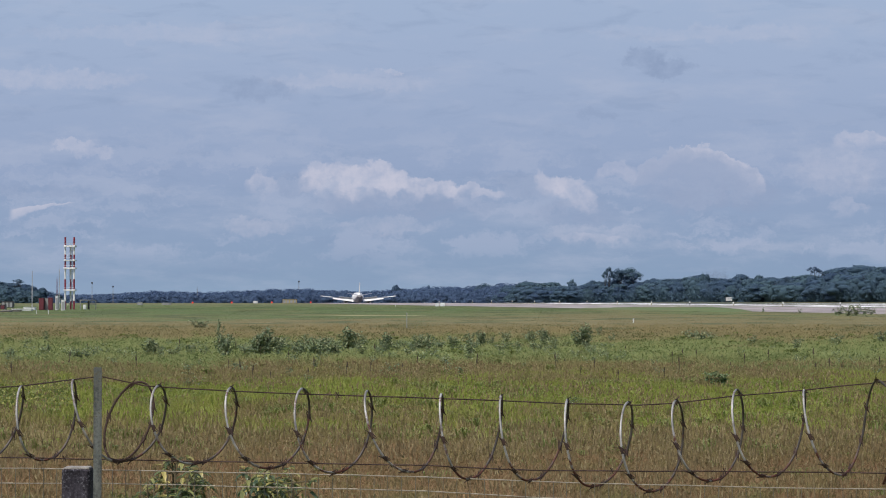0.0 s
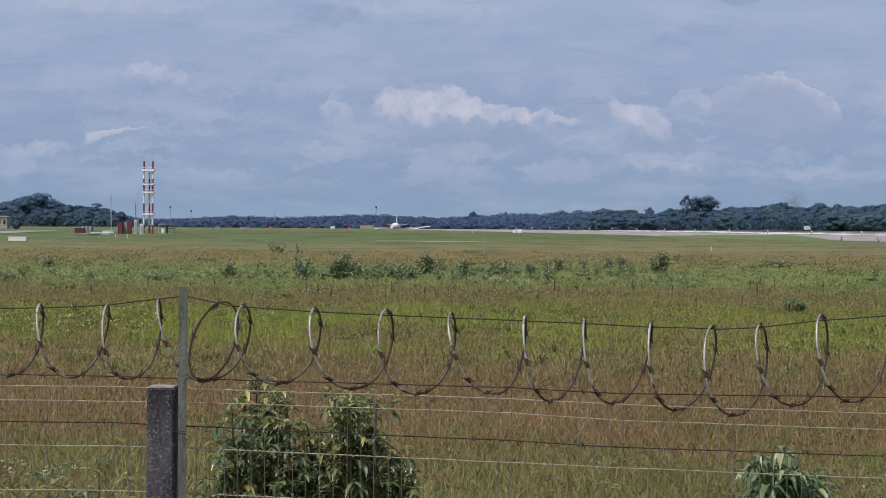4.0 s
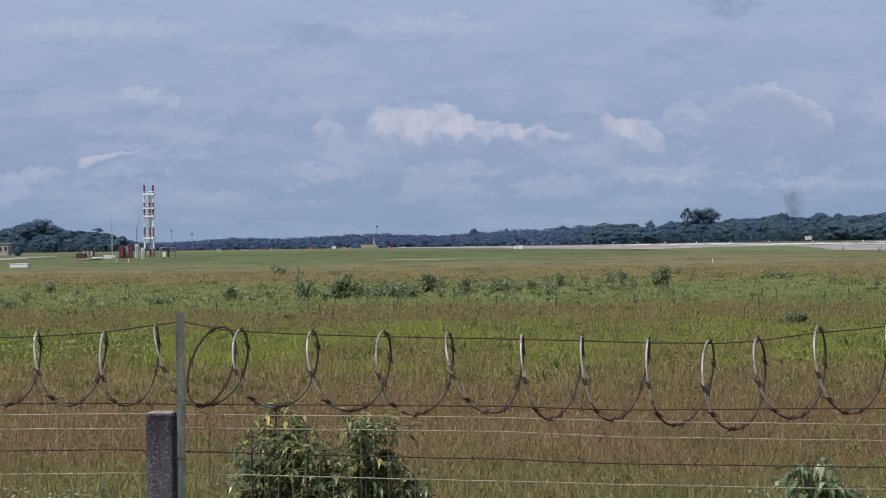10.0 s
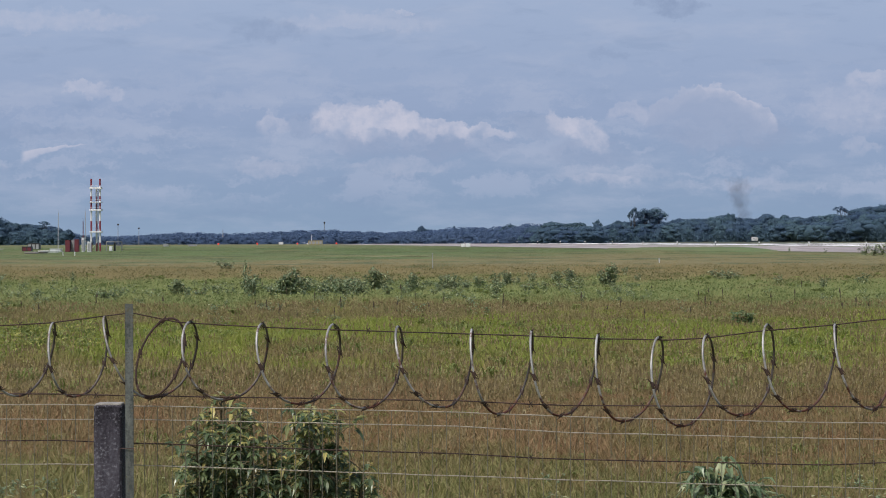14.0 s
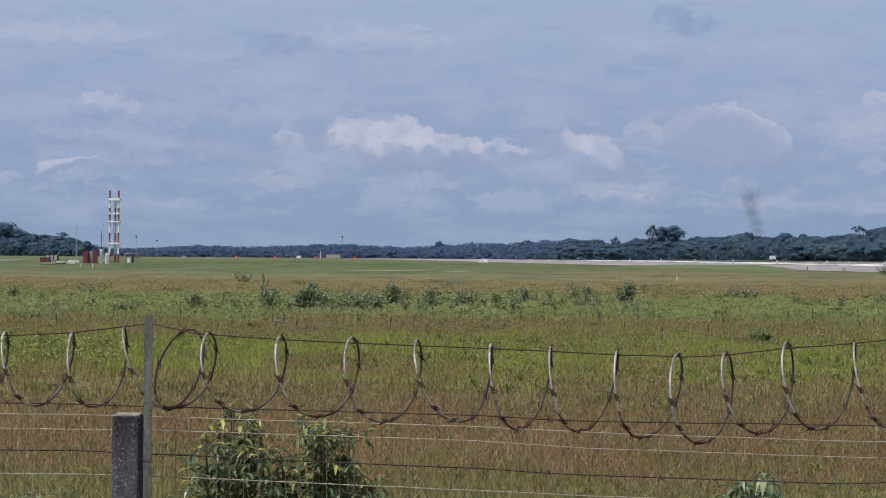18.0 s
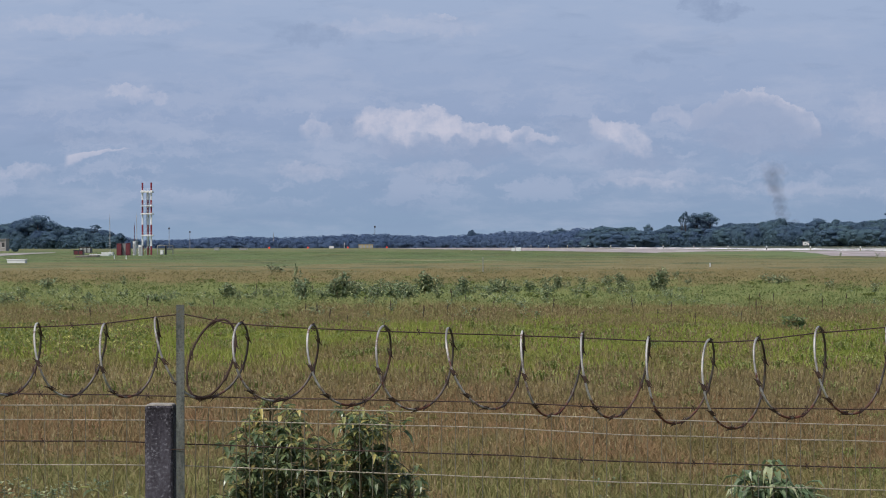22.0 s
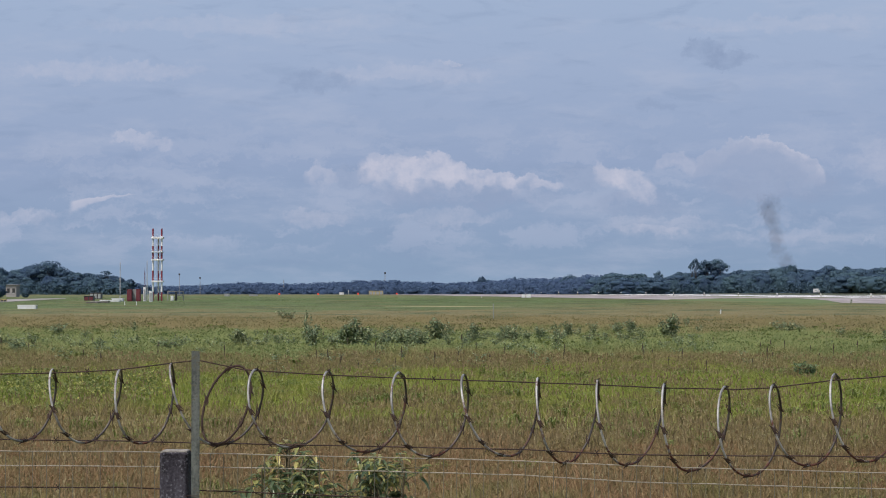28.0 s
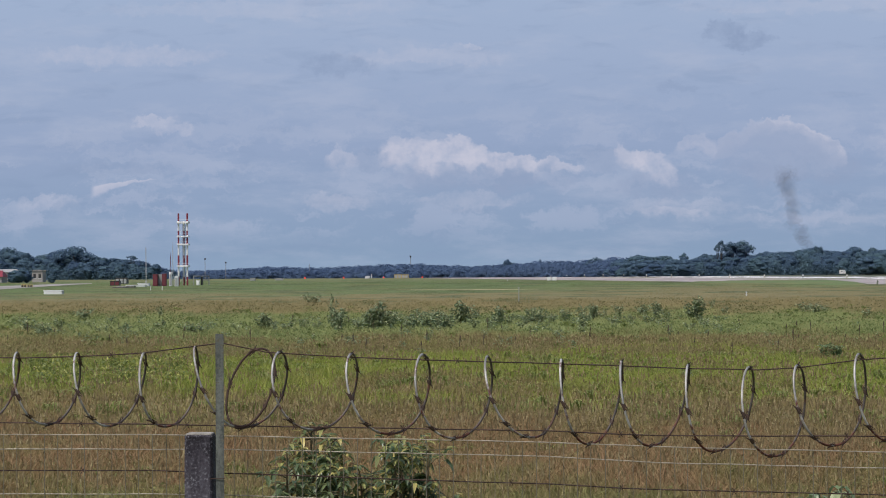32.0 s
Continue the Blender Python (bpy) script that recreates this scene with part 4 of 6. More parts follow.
def make_bush(name, place, reach, height, stems, twigs, whorl, length, width, material, label, seed, rise=0.2, drop=0.14, sag=0.9, loose=0.10, least=0.15):
    """A broad shrub beside the fence: woody stems with short twigs, each ending in a whorl of leaves."""
    rnd = random.Random(seed)
    ob = empty(name, place)
    for k in range(stems):
        f = (k + 0.5) / stems * 2 - 1
        top = Vector((f * reach + rnd.uniform(-0.05, 0.05), rnd.uniform(-0.20, 0.22), height * (1 - drop * abs(f) ** 2) * rnd.uniform(0.86, 1.01) * (1 - 0.05 * f)))
        bm = bmesh.new()
        mid = Vector((top.x * 0.82, top.y * 0.6, top.z * 0.55))
        tube(bm, [(0.2 * f * reach, 0, -0.05), mid, top], 0.010, 6, 1, 0.35)
        leaves, young = [], []
        for j in range(twigs):
            s = rnd.uniform(0.30, 1.0) if j else 1.0
            c = mid * (s / 0.55) if s < 0.55 else mid.lerp(top, (s - 0.55) / 0.45)
            t, out = rnd.uniform(0, 6.28), abs(rnd.gauss(0, loose)) * (1.3 - 0.8 * s) + 0.02
            end = c + Vector((math.cos(t) * out, math.sin(t) * out, rnd.uniform(-0.02, 0.06)))
            if (end - c).length > 0.03:
                tube(bm, [c, c.lerp(end, 0.5) + Vector((0, 0, 0.006)), end], 0.0028, 4, 1, 0.6)
            tilt, first = rnd.uniform(rise - 0.35, rise + 0.35), rnd.uniform(0, 6.28)
            for q in range(whorl):
                w = first + 6.28 * (q + rnd.uniform(-0.3, 0.3)) / whorl
                big = length * rnd.uniform(0.6, 1.2)
                way = (math.cos(w) + 0.3 * math.cos(t), math.sin(w) + 0.3 * math.sin(t), tilt + rnd.uniform(-0.35, 0.35))
                tip = material is BUSH_LEAF and s > 0.94 + 0.05 * math.sin(7 * k) and q % 3 == 1
                (young if tip else leaves).append(leaf_tris(end + Vector((0, 0, rnd.uniform(-0.02, 0.01))), way, big, width * rnd.uniform(0.75, 1.2), rnd.uniform(least, sag)))
        stem = part("stem", bm, STEM, ob)
        part("foliage", leaves_mesh("foliage", leaves, material), material, stem)
        if young:
            part("young_leaves", leaves_mesh("young_leaves", young, YOUNG_LEAF), YOUNG_LEAF, stem, "pale yellow-green young leaves")
    return tagged(ob, label, "bush")


BUSH = make_bush("bush", (-1.035, 10.15, 0), 0.16, 1.465, 14, 60, 6, 0.054, 0.0205, BUSH_LEAF, "leafy green bush with drooping leaves growing against the wire fence", 61, -0.1, 0.34, 1.3, 0.08)
BUSH_TWO = make_bush("bush", (-0.66, 10.2, 0), 0.21, 1.385, 13, 56, 6, 0.054, 0.0205, BUSH_LEAF, "lower leafy green bush with yellowing leaves against the wire fence", 64, -0.1, 0.10, 1.3, 0.08)
CANE = make_bush("bush", (1.12, 10.2, 0), 0.14, 1.165, 15, 22, 6, 0.120, 0.029, CANE_LEAF, "pale green long-leaved shrub behind the wire fence", 62, 0.8, 0.16, 2.4, 0.05, 0.9)
make_bush("bush", (0.92, 10.25, 0), 0.08, 0.96, 5, 12, 5, 0.10, 0.022, CANE_LEAF, "thin pale green shoots beside a long-leaved shrub", 66, 0.9, 0.2, 1.6, 0.05)
CLUMP = at(1270, 59.0)
make_bush("bush", (CLUMP.x, CLUMP.y, 0), 0.24, 0.34, 7, 12, 5, 0.095, 0.042, FRESH_LEAF, "fresh green leafy clump standing in the meadow", 67, 0.2, 0.2, 0.9, 0.09)
make_bush("bush", (-1.72, 10.3, 0), 0.26, 1.05, 7, 16, 5, 0.07, 0.026, BUSH_LEAF, "low leafy shoots beside the fence post", 63)


# ---- woods ----
PROFILE = [(-420, 40), (-275, 40), (-190, 47), (-145, 38), (-70, 46), (-25, 32), (30, 28), (58, 24), (85, 14), (110, 6), (150, 7), (200, 8), (275, 13), (330, 12),
           (360, 10), (440, 14), (500, 16), (530, 17), (570, 14), (640, 12), (700, 15), (760, 19), (800, 20), (855, 21), (900, 27), (950, 31), (1000, 27), (1040, 32),
           (1068, 30), (1110, 36), (1135, 34), (1180, 38), (1245, 43), (1265, 38), (1320, 42), (1370, 45), (1400, 41), (1440, 45), (1480, 53),
           (1538, 60), (1588, 56), (1608, 50), (1643, 55), (1688, 49), (1740, 51), (1900, 52)]


def skyline(u):
    return float(np.interp(u, [p[0] for p in PROFILE], [p[1] for p in PROFILE]))


def wood_distance(u):
    return float(np.interp(u, (-500, 70, 100, 650, 950, 1900), (1000, 1050, 2300, 2250, 1500, 1050)))


def crown_mesh(rng, width, low, high, count, size, material, number=26, detail=2, inner=0.82, lobes=None):
    """A crown of leaf clumps: sprays of small leaves lie over the lobes of a domed, broken outline."""
    bm = bmesh.new()
    rx, rz = width * 0.37, (high - low) * 0.46
    if lobes is None:
        lobes = [(0.0, 0.0, low + (high - low) * 0.48, rx * 0.92, rz * 0.92)]
        for k in range(number):
            a, f = rng.uniform(0, 6.28), rng.uniform(-0.75, 0.98)
            r, q = math.sqrt(1 - f * f) * rng.uniform(0.76, 1.02), rng.uniform(0.26, 0.46)
            lobes.append((rx * r * math.cos(a), rx * r * math.sin(a), low + (high - low) * 0.5 + rz * f * 0.82, rx * q, rx * q * 0.75))
    for k, (x, y, z, lx, lz) in enumerate(lobes):
        # the dense inner foliage of each lobe, just below its outer leaves
        m = Matrix.Translation((x, y, z)) @ Matrix.Diagonal((lx, lx, lz, 1))
        made = bmesh.ops.create_icosphere(bm, subdivisions=detail + 1 if k == 0 else detail, radius=inner, matrix=m)["verts"]
        c = Vector((x, y, z))
        for v in made:
            v.co = c + (v.co - c) * (1 + 0.16 * noise.noise(v.co * (2.6 / lx)))
    share = np.array([lx * (lx + 2 * lz) for x, y, z, lx, lz in lobes])
    L = np.array(lobes)[rng.choice(len(lobes), count, p=share / share.sum())]
    d = rng.normal(0, 1, (count, 3))
    d[:, 2] = np.abs(d[:, 2]) * np.where(rng.uniform(0, 1, count) < 0.72, 1, -1)
    d /= np.linalg.norm(d, axis=1)[:, None]
    c = L[:, :3] + d * rng.uniform(0.92, 1.08, count)[:, None] * np.stack((L[:, 3], L[:, 3], L[:, 4]), 1)
    # leaves lie roughly along the lobe's skin, each tilted its own way
    t = d + rng.normal(0, 0.22, (count, 3))
    t /= np.linalg.norm(t, axis=1)[:, None]
    spread = rng.normal(0, size, (count, 3, 3))
    spread -= 0.85 * (spread * t[:, None, :]).sum(2)[:, :, None] * t[:, None, :]
    for tri in outward(c[:, None, :] + spread, d):
        bm.faces.new([bm.verts.new(p) for p in tri])
    me = bpy.data.meshes.new("crown")
    bm.to_mesh(me)
    bm.free()
    me.materials.append(material)
    normals = np.empty(len(me.vertices) * 3)
    me.vertices.foreach_get("normal", normals)
    normals = normals.reshape(-1, 3)
    normals[-3 * count:] = np.repeat(0.75 * d + 0.25 * t, 3, axis=0)
    soften(me, normals)
    return me, normals


def far_woods(group, material, name, label, seed):
    """Low-detail crowns joined into one distant wood: rows of (bearing, distance, top, width)."""
    rng = np.random.default_rng(seed)
    kinds = []
    for k in range(4):
        me, soft = crown_mesh(rng, 12 + k, -1.5, 10.0, 1000, 0.42, material, 10, 1, 0.72)
        v = np.empty(len(me.vertices) * 3)
        me.vertices.foreach_get("co", v)
        f = np.array([p.vertices[:] for p in me.polygons])
        kinds.append((v.reshape(-1, 3), f, soft))
        bpy.data.meshes.remove(me)
    V, Fc, Nv, base = [], [], [], 0
    for k, (u, d, top, wide) in enumerate(group):
        p = at(u, d)
        z = float(ground_z(p.x, p.y))
        s = (2.1 + top / FOCAL * d - z) / 10.0
        v, f, soft = kinds[k % 4]
        a = rng.uniform(0, 6.28)
        w = wide * s
        x = w * (v[:, 0] * math.cos(a) - v[:, 1] * math.sin(a)) + p.x
        y = w * (v[:, 0] * math.sin(a) + v[:, 1] * math.cos(a)) + p.y
        V.append(np.stack((x, y, s * v[:, 2] + z), 1))
        Nv.append(np.stack((soft[:, 0] * math.cos(a) - soft[:, 1] * math.sin(a), soft[:, 0] * math.sin(a) + soft[:, 1] * math.cos(a), soft[:, 2]), 1))
        Fc.append(f + base)
        base += len(v)
    V, Fc = np.concatenate(V), np.concatenate(Fc)
    me = bpy.data.meshes.new(name)
    me.vertices.add(len(V)), me.loops.add(Fc.size), me.polygons.add(len(Fc))
    me.vertices.foreach_set("co", V.astype(np.float32).ravel())
    me.loops.foreach_set("vertex_index", Fc.astype(np.int32).ravel())
    me.polygons.foreach_set("loop_start", np.arange(0, Fc.size, 3, dtype=np.int32))
    me.materials.append(material)
    me.update(calc_edges=True)
    soften(me, np.concatenate(Nv))
    return tagged(new(name, me), label, "woods", kind="stuff")


def make_tree(seed, width, height, low, count, size, material, label, group, number=26, lobes=None):
    rng = np.random.default_rng(seed)
    ob = empty("tree")
    bm = bmesh.new()
    tube(bm, [(0, 0, -0.3), (rng.normal(0, 0.2), rng.normal(0, 0.2), height * 0.35), (rng.normal(0, 0.5), 0, height * 0.75)], 0.03 * height if lobes is None else 0.016 * height, 7, 1, 0.35)
    for k in range(5):
        a = rng.uniform(0, 6.28)
        tip = (math.cos(a) * width * 0.34, math.sin(a) * width * 0.34, height * rng.uniform(0.65, 0.85))
        if lobes:
            tip = lobes[k % len(lobes)][:3]
        tube(bm, [(0, 0, height * rng.uniform(0.25, 0.45)), (tip[0] * 0.5, tip[1] * 0.5, height * 0.6), tip], 0.010 * height, 5, 1, 0.3)
    part("trunk", bm, BARK, ob)
    part("crown", crown_mesh(rng, width, low, height, count, size, material, number, inner=0.5 if lobes else 0.92, lobes=lobes)[0], material, ob)
    return tagged(ob, label, "tree", group)


def tiers(seed, reach, low, high, number, thick):
    """Lobes of an open spreading crown: flat tiers of foliage at the ends of the limbs."""
    rnd = random.Random(seed)
    out = []
    for k in range(number):
        a, r = 2.4 * k + rnd.uniform(-0.4, 0.4), reach * math.sqrt((k + 0.4) / number)
        q = rnd.uniform(0.26, 0.42) * reach
        out.append((r * math.cos(a), r * math.sin(a), high - (high - low) * (r / reach) ** 1.5 * rnd.uniform(0.4, 1.0) - thick * q, q, thick * q))
    return out


def build_woods():
    rnd = random.Random(9)
    edge, tall = "dark broadleaf tree at the wood's edge, tinted blue with haze", "tall open-crowned tree standing out above the wood"
    near = [make_tree(70 + k, 9.0 + 1.5 * (k % 3), 10.0, -0.6 - 0.6 * (k % 2), 5000, 0.29, HAZED_TREE_LEAF, edge, "trees of the wood edge", 13 + 2 * (k % 3)) for k in range(7)]
    near += [make_tree(80, 6, 10.0, 5.0, 900, 0.15, HAZED_TREE_LEAF, tall, "trees of the wood edge", 0, tiers(1, 1.5, 6.2, 10.0, 7, 0.9)),
             make_tree(81, 8, 10.0, 5.0, 1700, 0.16, HAZED_TREE_LEAF, tall, "trees of the wood edge", 0, tiers(2, 3.4, 7.0, 10.0, 11, 0.55)),
             make_tree(82, 12, 10.0, 5.0, 2600, 0.20, HAZED_TREE_LEAF, tall, "trees of the wood edge", 0, tiers(3, 4.6, 6.0, 10.0, 15, 0.7)),
             make_tree(83, 8, 10.0, 7.0, 800, 0.13, HAZED_TREE_LEAF, tall, "trees of the wood edge", 0, tiers(4, 2.2, 8.6, 10.0, 7, 0.35))]
    free = {id(o): True for o in near}

    def put(kind, u, d, top, wide=1.0):
        p = at(u, d)
        z = float(ground_z(p.x, p.y))
        h = 2.1 + top / FOCAL * d - z
        m = Matrix.Translation((p.x, p.y, z)) @ Matrix.Rotation(rnd.uniform(0, 6.28), 4, "Z")
        if free[id(kind)]:
            free[id(kind)] = False
            kind.matrix_basis, ob = m, kind
        else:
            ob = copy_thing(kind, m)
        s = h / 10.0
        ob.scale = (wide * s, wide * s, s)

    for row, (off, share, step) in enumerate(((60, 1.0, 21), (25, 0.82, 24), (0, 0.6, 26))):
        u = 900.0 + row * 7
        while u < 1800:
            put(rnd.choice(near[:7]), u, wood_distance(u) + off + rnd.uniform(-8, 8), skyline(u) * share * rnd.uniform(0.88, 1.07), rnd.uniform(0.8, 1.9))
            u += step * rnd.uniform(0.7, 1.3)
        u = -420.0
        while u < 92:
            put(rnd.choice(near[:7]), u, wood_distance(u) + off + rnd.uniform(-8, 8), skyline(u) * share * rnd.uniform(0.94, 1.06), rnd.uniform(1.0, 1.6))
            u += step * 1.15 * rnd.uniform(0.7, 1.3)
    group = []
    for row, (off, share, step) in enumerate(((70, 1.04, 8), (30, 0.80, 10), (0, 0.55, 11))):
        u = 80.0 + row * 5
        while u < 905:
            group.append((u, wood_distance(u) + off + rnd.uniform(-10, 10), skyline(u) * share * rnd.uniform(0.97, 1.06) + 1.0, rnd.uniform(1.0, 1.5)))
            u += step * rnd.uniform(0.7, 1.3)
    far_woods(group, HAZED_FAR_LEAF, "far_woods", "low wood along the horizon, tinted blue with haze", 88)
    # trees that stand out above the rest
    for u, d, top, wide, kind in ((1078, 1475, 57, 0.75, 7), (1071, 1478, 50, 0.7, 7), (1096, 1480, 53, 0.85, 8), (1112, 1482, 55, 1.0, 8), (1122, 1478, 47, 0.6, 8), (1103, 1484, 44, 1.1, 9), (1245, 1400, 47, 0.42, 2), (1440, 1300, 56, 0.8, 10), (1446, 1302, 52, 0.9, 10), (700, 2200, 24, 0.45, 4),
                                  (708, 2200, 21, 0.35, 2), (855, 1800, 27, 0.9, 8), (848, 1800, 25, 0.6, 7), (757, 2050, 25, 0.32, 1), (1012, 1560, 34, 0.5, 8), (930, 1640, 33, 0.45, 3), (-70, 1060, 52, 1.15, 9), (-92, 1062, 47, 0.9, 9), (-190, 1060, 51, 0.8, 9), (-200, 1060, 47, 0.6, 8), (-256, 1060, 46, 0.8, 10),
                                  (-172, 645, 10, 1.4, 4), (-182, 648, 8, 1.3, 0), (-158, 655, 9, 1.3, 6), (-112, 650, 3, 1.2, 3), (-238, 820, 24, 0.9, 2), (-214, 830, 22, 0.9, 5), (31, 1080, 34, 1.0, 10), (36, 1082, 31, 0.8, 10)):
        put(near[kind], u, d, top, wide)
    # undergrowth that closes the woods' feet
    rng = np.random.default_rng(77)
    for name, u0, u1, count, size, material, label in (("undergrowth", 900, 1850, 42000, 0.26, HAZED_TREE_LEAF, "dark dense undergrowth along the wood"),
                                                       ("undergrowth", -430, 95, 22000, 0.22, HAZED_TREE_LEAF, "dense dark undergrowth beneath the trees"),
                                                       ("undergrowth", 80, 910, 26000, 0.34, HAZED_FAR_LEAF, "far undergrowth of the low wood, tinted blue with haze")):
        u = rng.uniform(u0, u1, count)
        d = np.interp(u, (-500, 70, 100, 650, 950, 1900), (1000, 1050, 2300, 2250, 1500, 1050)) + rng.uniform(-14, 90, count)
        x = (u - 784) / FOCAL * d
        z0 = ground_z(x, d)
        top = 2.1 + 0.34 * np.interp(u, [p[0] for p in PROFILE], [p[1] for p in PROFILE]) / FOCAL * d - z0
        c = np.stack((x, d, z0 + top * rng.uniform(0.0, 0.9, count)), 1)
        tris = c[:, None, :] + rng.normal(0, size * 1.5, (count, 3, 3))
        tagged(new(name, tri_cloud(name, tris, material)), label, "undergrowth", kind="stuff")


build_woods()


# ---- fence ----
FENCE_Y = 9.13


def sag_wire(name, pts, radius, material, parent, seed=1):
    rnd = random.Random(seed)
    bm = bmesh.new()
    line = [Vector((x, FENCE_Y + dy, z)) for x, dy, z in pts]
    fine = []
    for a, b in zip(line, line[1:]):
        k = max(1, int((b - a).length / 0.12))
        fine += [a.lerp(b, i / k) + Vector((0, 0, rnd.uniform(-0.0012, 0.0012))) for i in range(k)]
    fine.append(line[-1])
    tube(bm, fine, radius, 5)
    ob = part(name, bm, material, parent)
    return ob, fine


def build_posts():
    made = []
    for name, x0, x1, top, material, px, pr, ptop, pmat, label in (
            ("fence_post", -1.388, -1.285, 1.478, CONCRETE_DARK, -1.256, 0.0148, 1.848, GALVANISED, "blackened concrete fence post with a galvanised steel extension"),
            ("fence_post", 1.655, 1.757, 1.433, CONCRETE_PALE, 1.776, 0.0165, 1.843, RUST, "grey mottled concrete fence post with a rusty steel extension"),
            ("fence_post", -4.39, -4.28, 1.47, CONCRETE_DARK, -4.25, 0.0165, 1.85, GALVANISED, "concrete fence post with a steel extension"),
            ("fence_post", 4.60, 4.71, 1.43, CONCRETE_PALE, 4.74, 0.0165, 1.84, RUST, "concrete fence post with a steel extension")):
        # the posts stand before the wires
        near = (FENCE_Y - 0.13) / (FENCE_Y + 0.02)
        x0, x1, px, pr = x0 * near, x1 * near, px * near, pr * near
        top, ptop = 2.1 - (2.1 - top) * near, 2.1 - (2.1 - ptop) * near
        ob = empty(name, (0, FENCE_Y - 0.075, 0))
        bm = bmesh.new()
        cx, w = (x0 + x1) / 2, x1 - x0
        rings = []
        rnd = random.Random(int(1000 * x1))
        for k in range(13):
            z = -0.05 + (top - 0.006 + 0.05) * k / 12
            j = [rnd.uniform(-0.0006, 0.0006) for _ in range(8)]
            h, c = w / 2, 0.008
            rings.append([(cx + sx * (h - (c if e else 0)) + j[i], sy * (0.055 - (0 if e else c)) + j[i], z) for i, (sx, sy, e) in enumerate(
                ((-1, -1, 0), (-1, -1, 1), (1, -1, 1), (1, -1, 0), (1, 1, 0), (1, 1, 1), (-1, 1, 1), (-1, 1, 0)))])
        rings.append([(cx + (x - cx) * 0.94, y * 0.90, top) for x, y, z in rings[-1]])
        loft(bm, rings)
        part("concrete_post", bm, material, ob)
        bm = bmesh.new()
        loft(bm, [[(cx + sx * w * f, sy * 0.052 * f * 2, z) for sx, sy in ((-1, -1), (1, -1), (1, 1), (-1, 1))] for f, z in ((0.462, top - 0.001), (0.450, top + 0.004), (0.38, top + 0.006))])
        part("mortar_cap", bm, MORTAR, ob, "thin pale mortar skin")
        # an angle-iron extension, tied to the post
        bm = bmesh.new()
        box(bm, px, -0.058, (ptop + 0.2) / 2, 2 * pr, 0.005, ptop - 0.2)
        box(bm, px - pr + 0.0025, -0.040, (ptop + 0.2) / 2, 0.005, 0.033, ptop - 0.2)
        part("steel_extension", bm, pmat, ob)
        for z in (top - 0.155, top - 0.5, top - 0.85):
            bm = bmesh.new()
            tube(bm, [(cx + 0.42 * w, -0.060, z - 0.004), (x1, -0.064, z), (px + pr + 0.002, -0.066, z)], 0.0014, 5)
            part("tie_wire", bm, RUSTY_WIRE, ob)
        if material is CONCRETE_PALE:
            bm = bmesh.new()
            tube(bm, [(x0 - 0.003, -0.058, top - 0.034), (cx, -0.060, top - 0.037), (x1 + 0.003, -0.058, top - 0.036)], 0.0017, 5)
            part("tie_wire", bm, DARK, ob)
        made.append(tagged(ob, label, "post", "fence posts"))
    return made


build_posts()


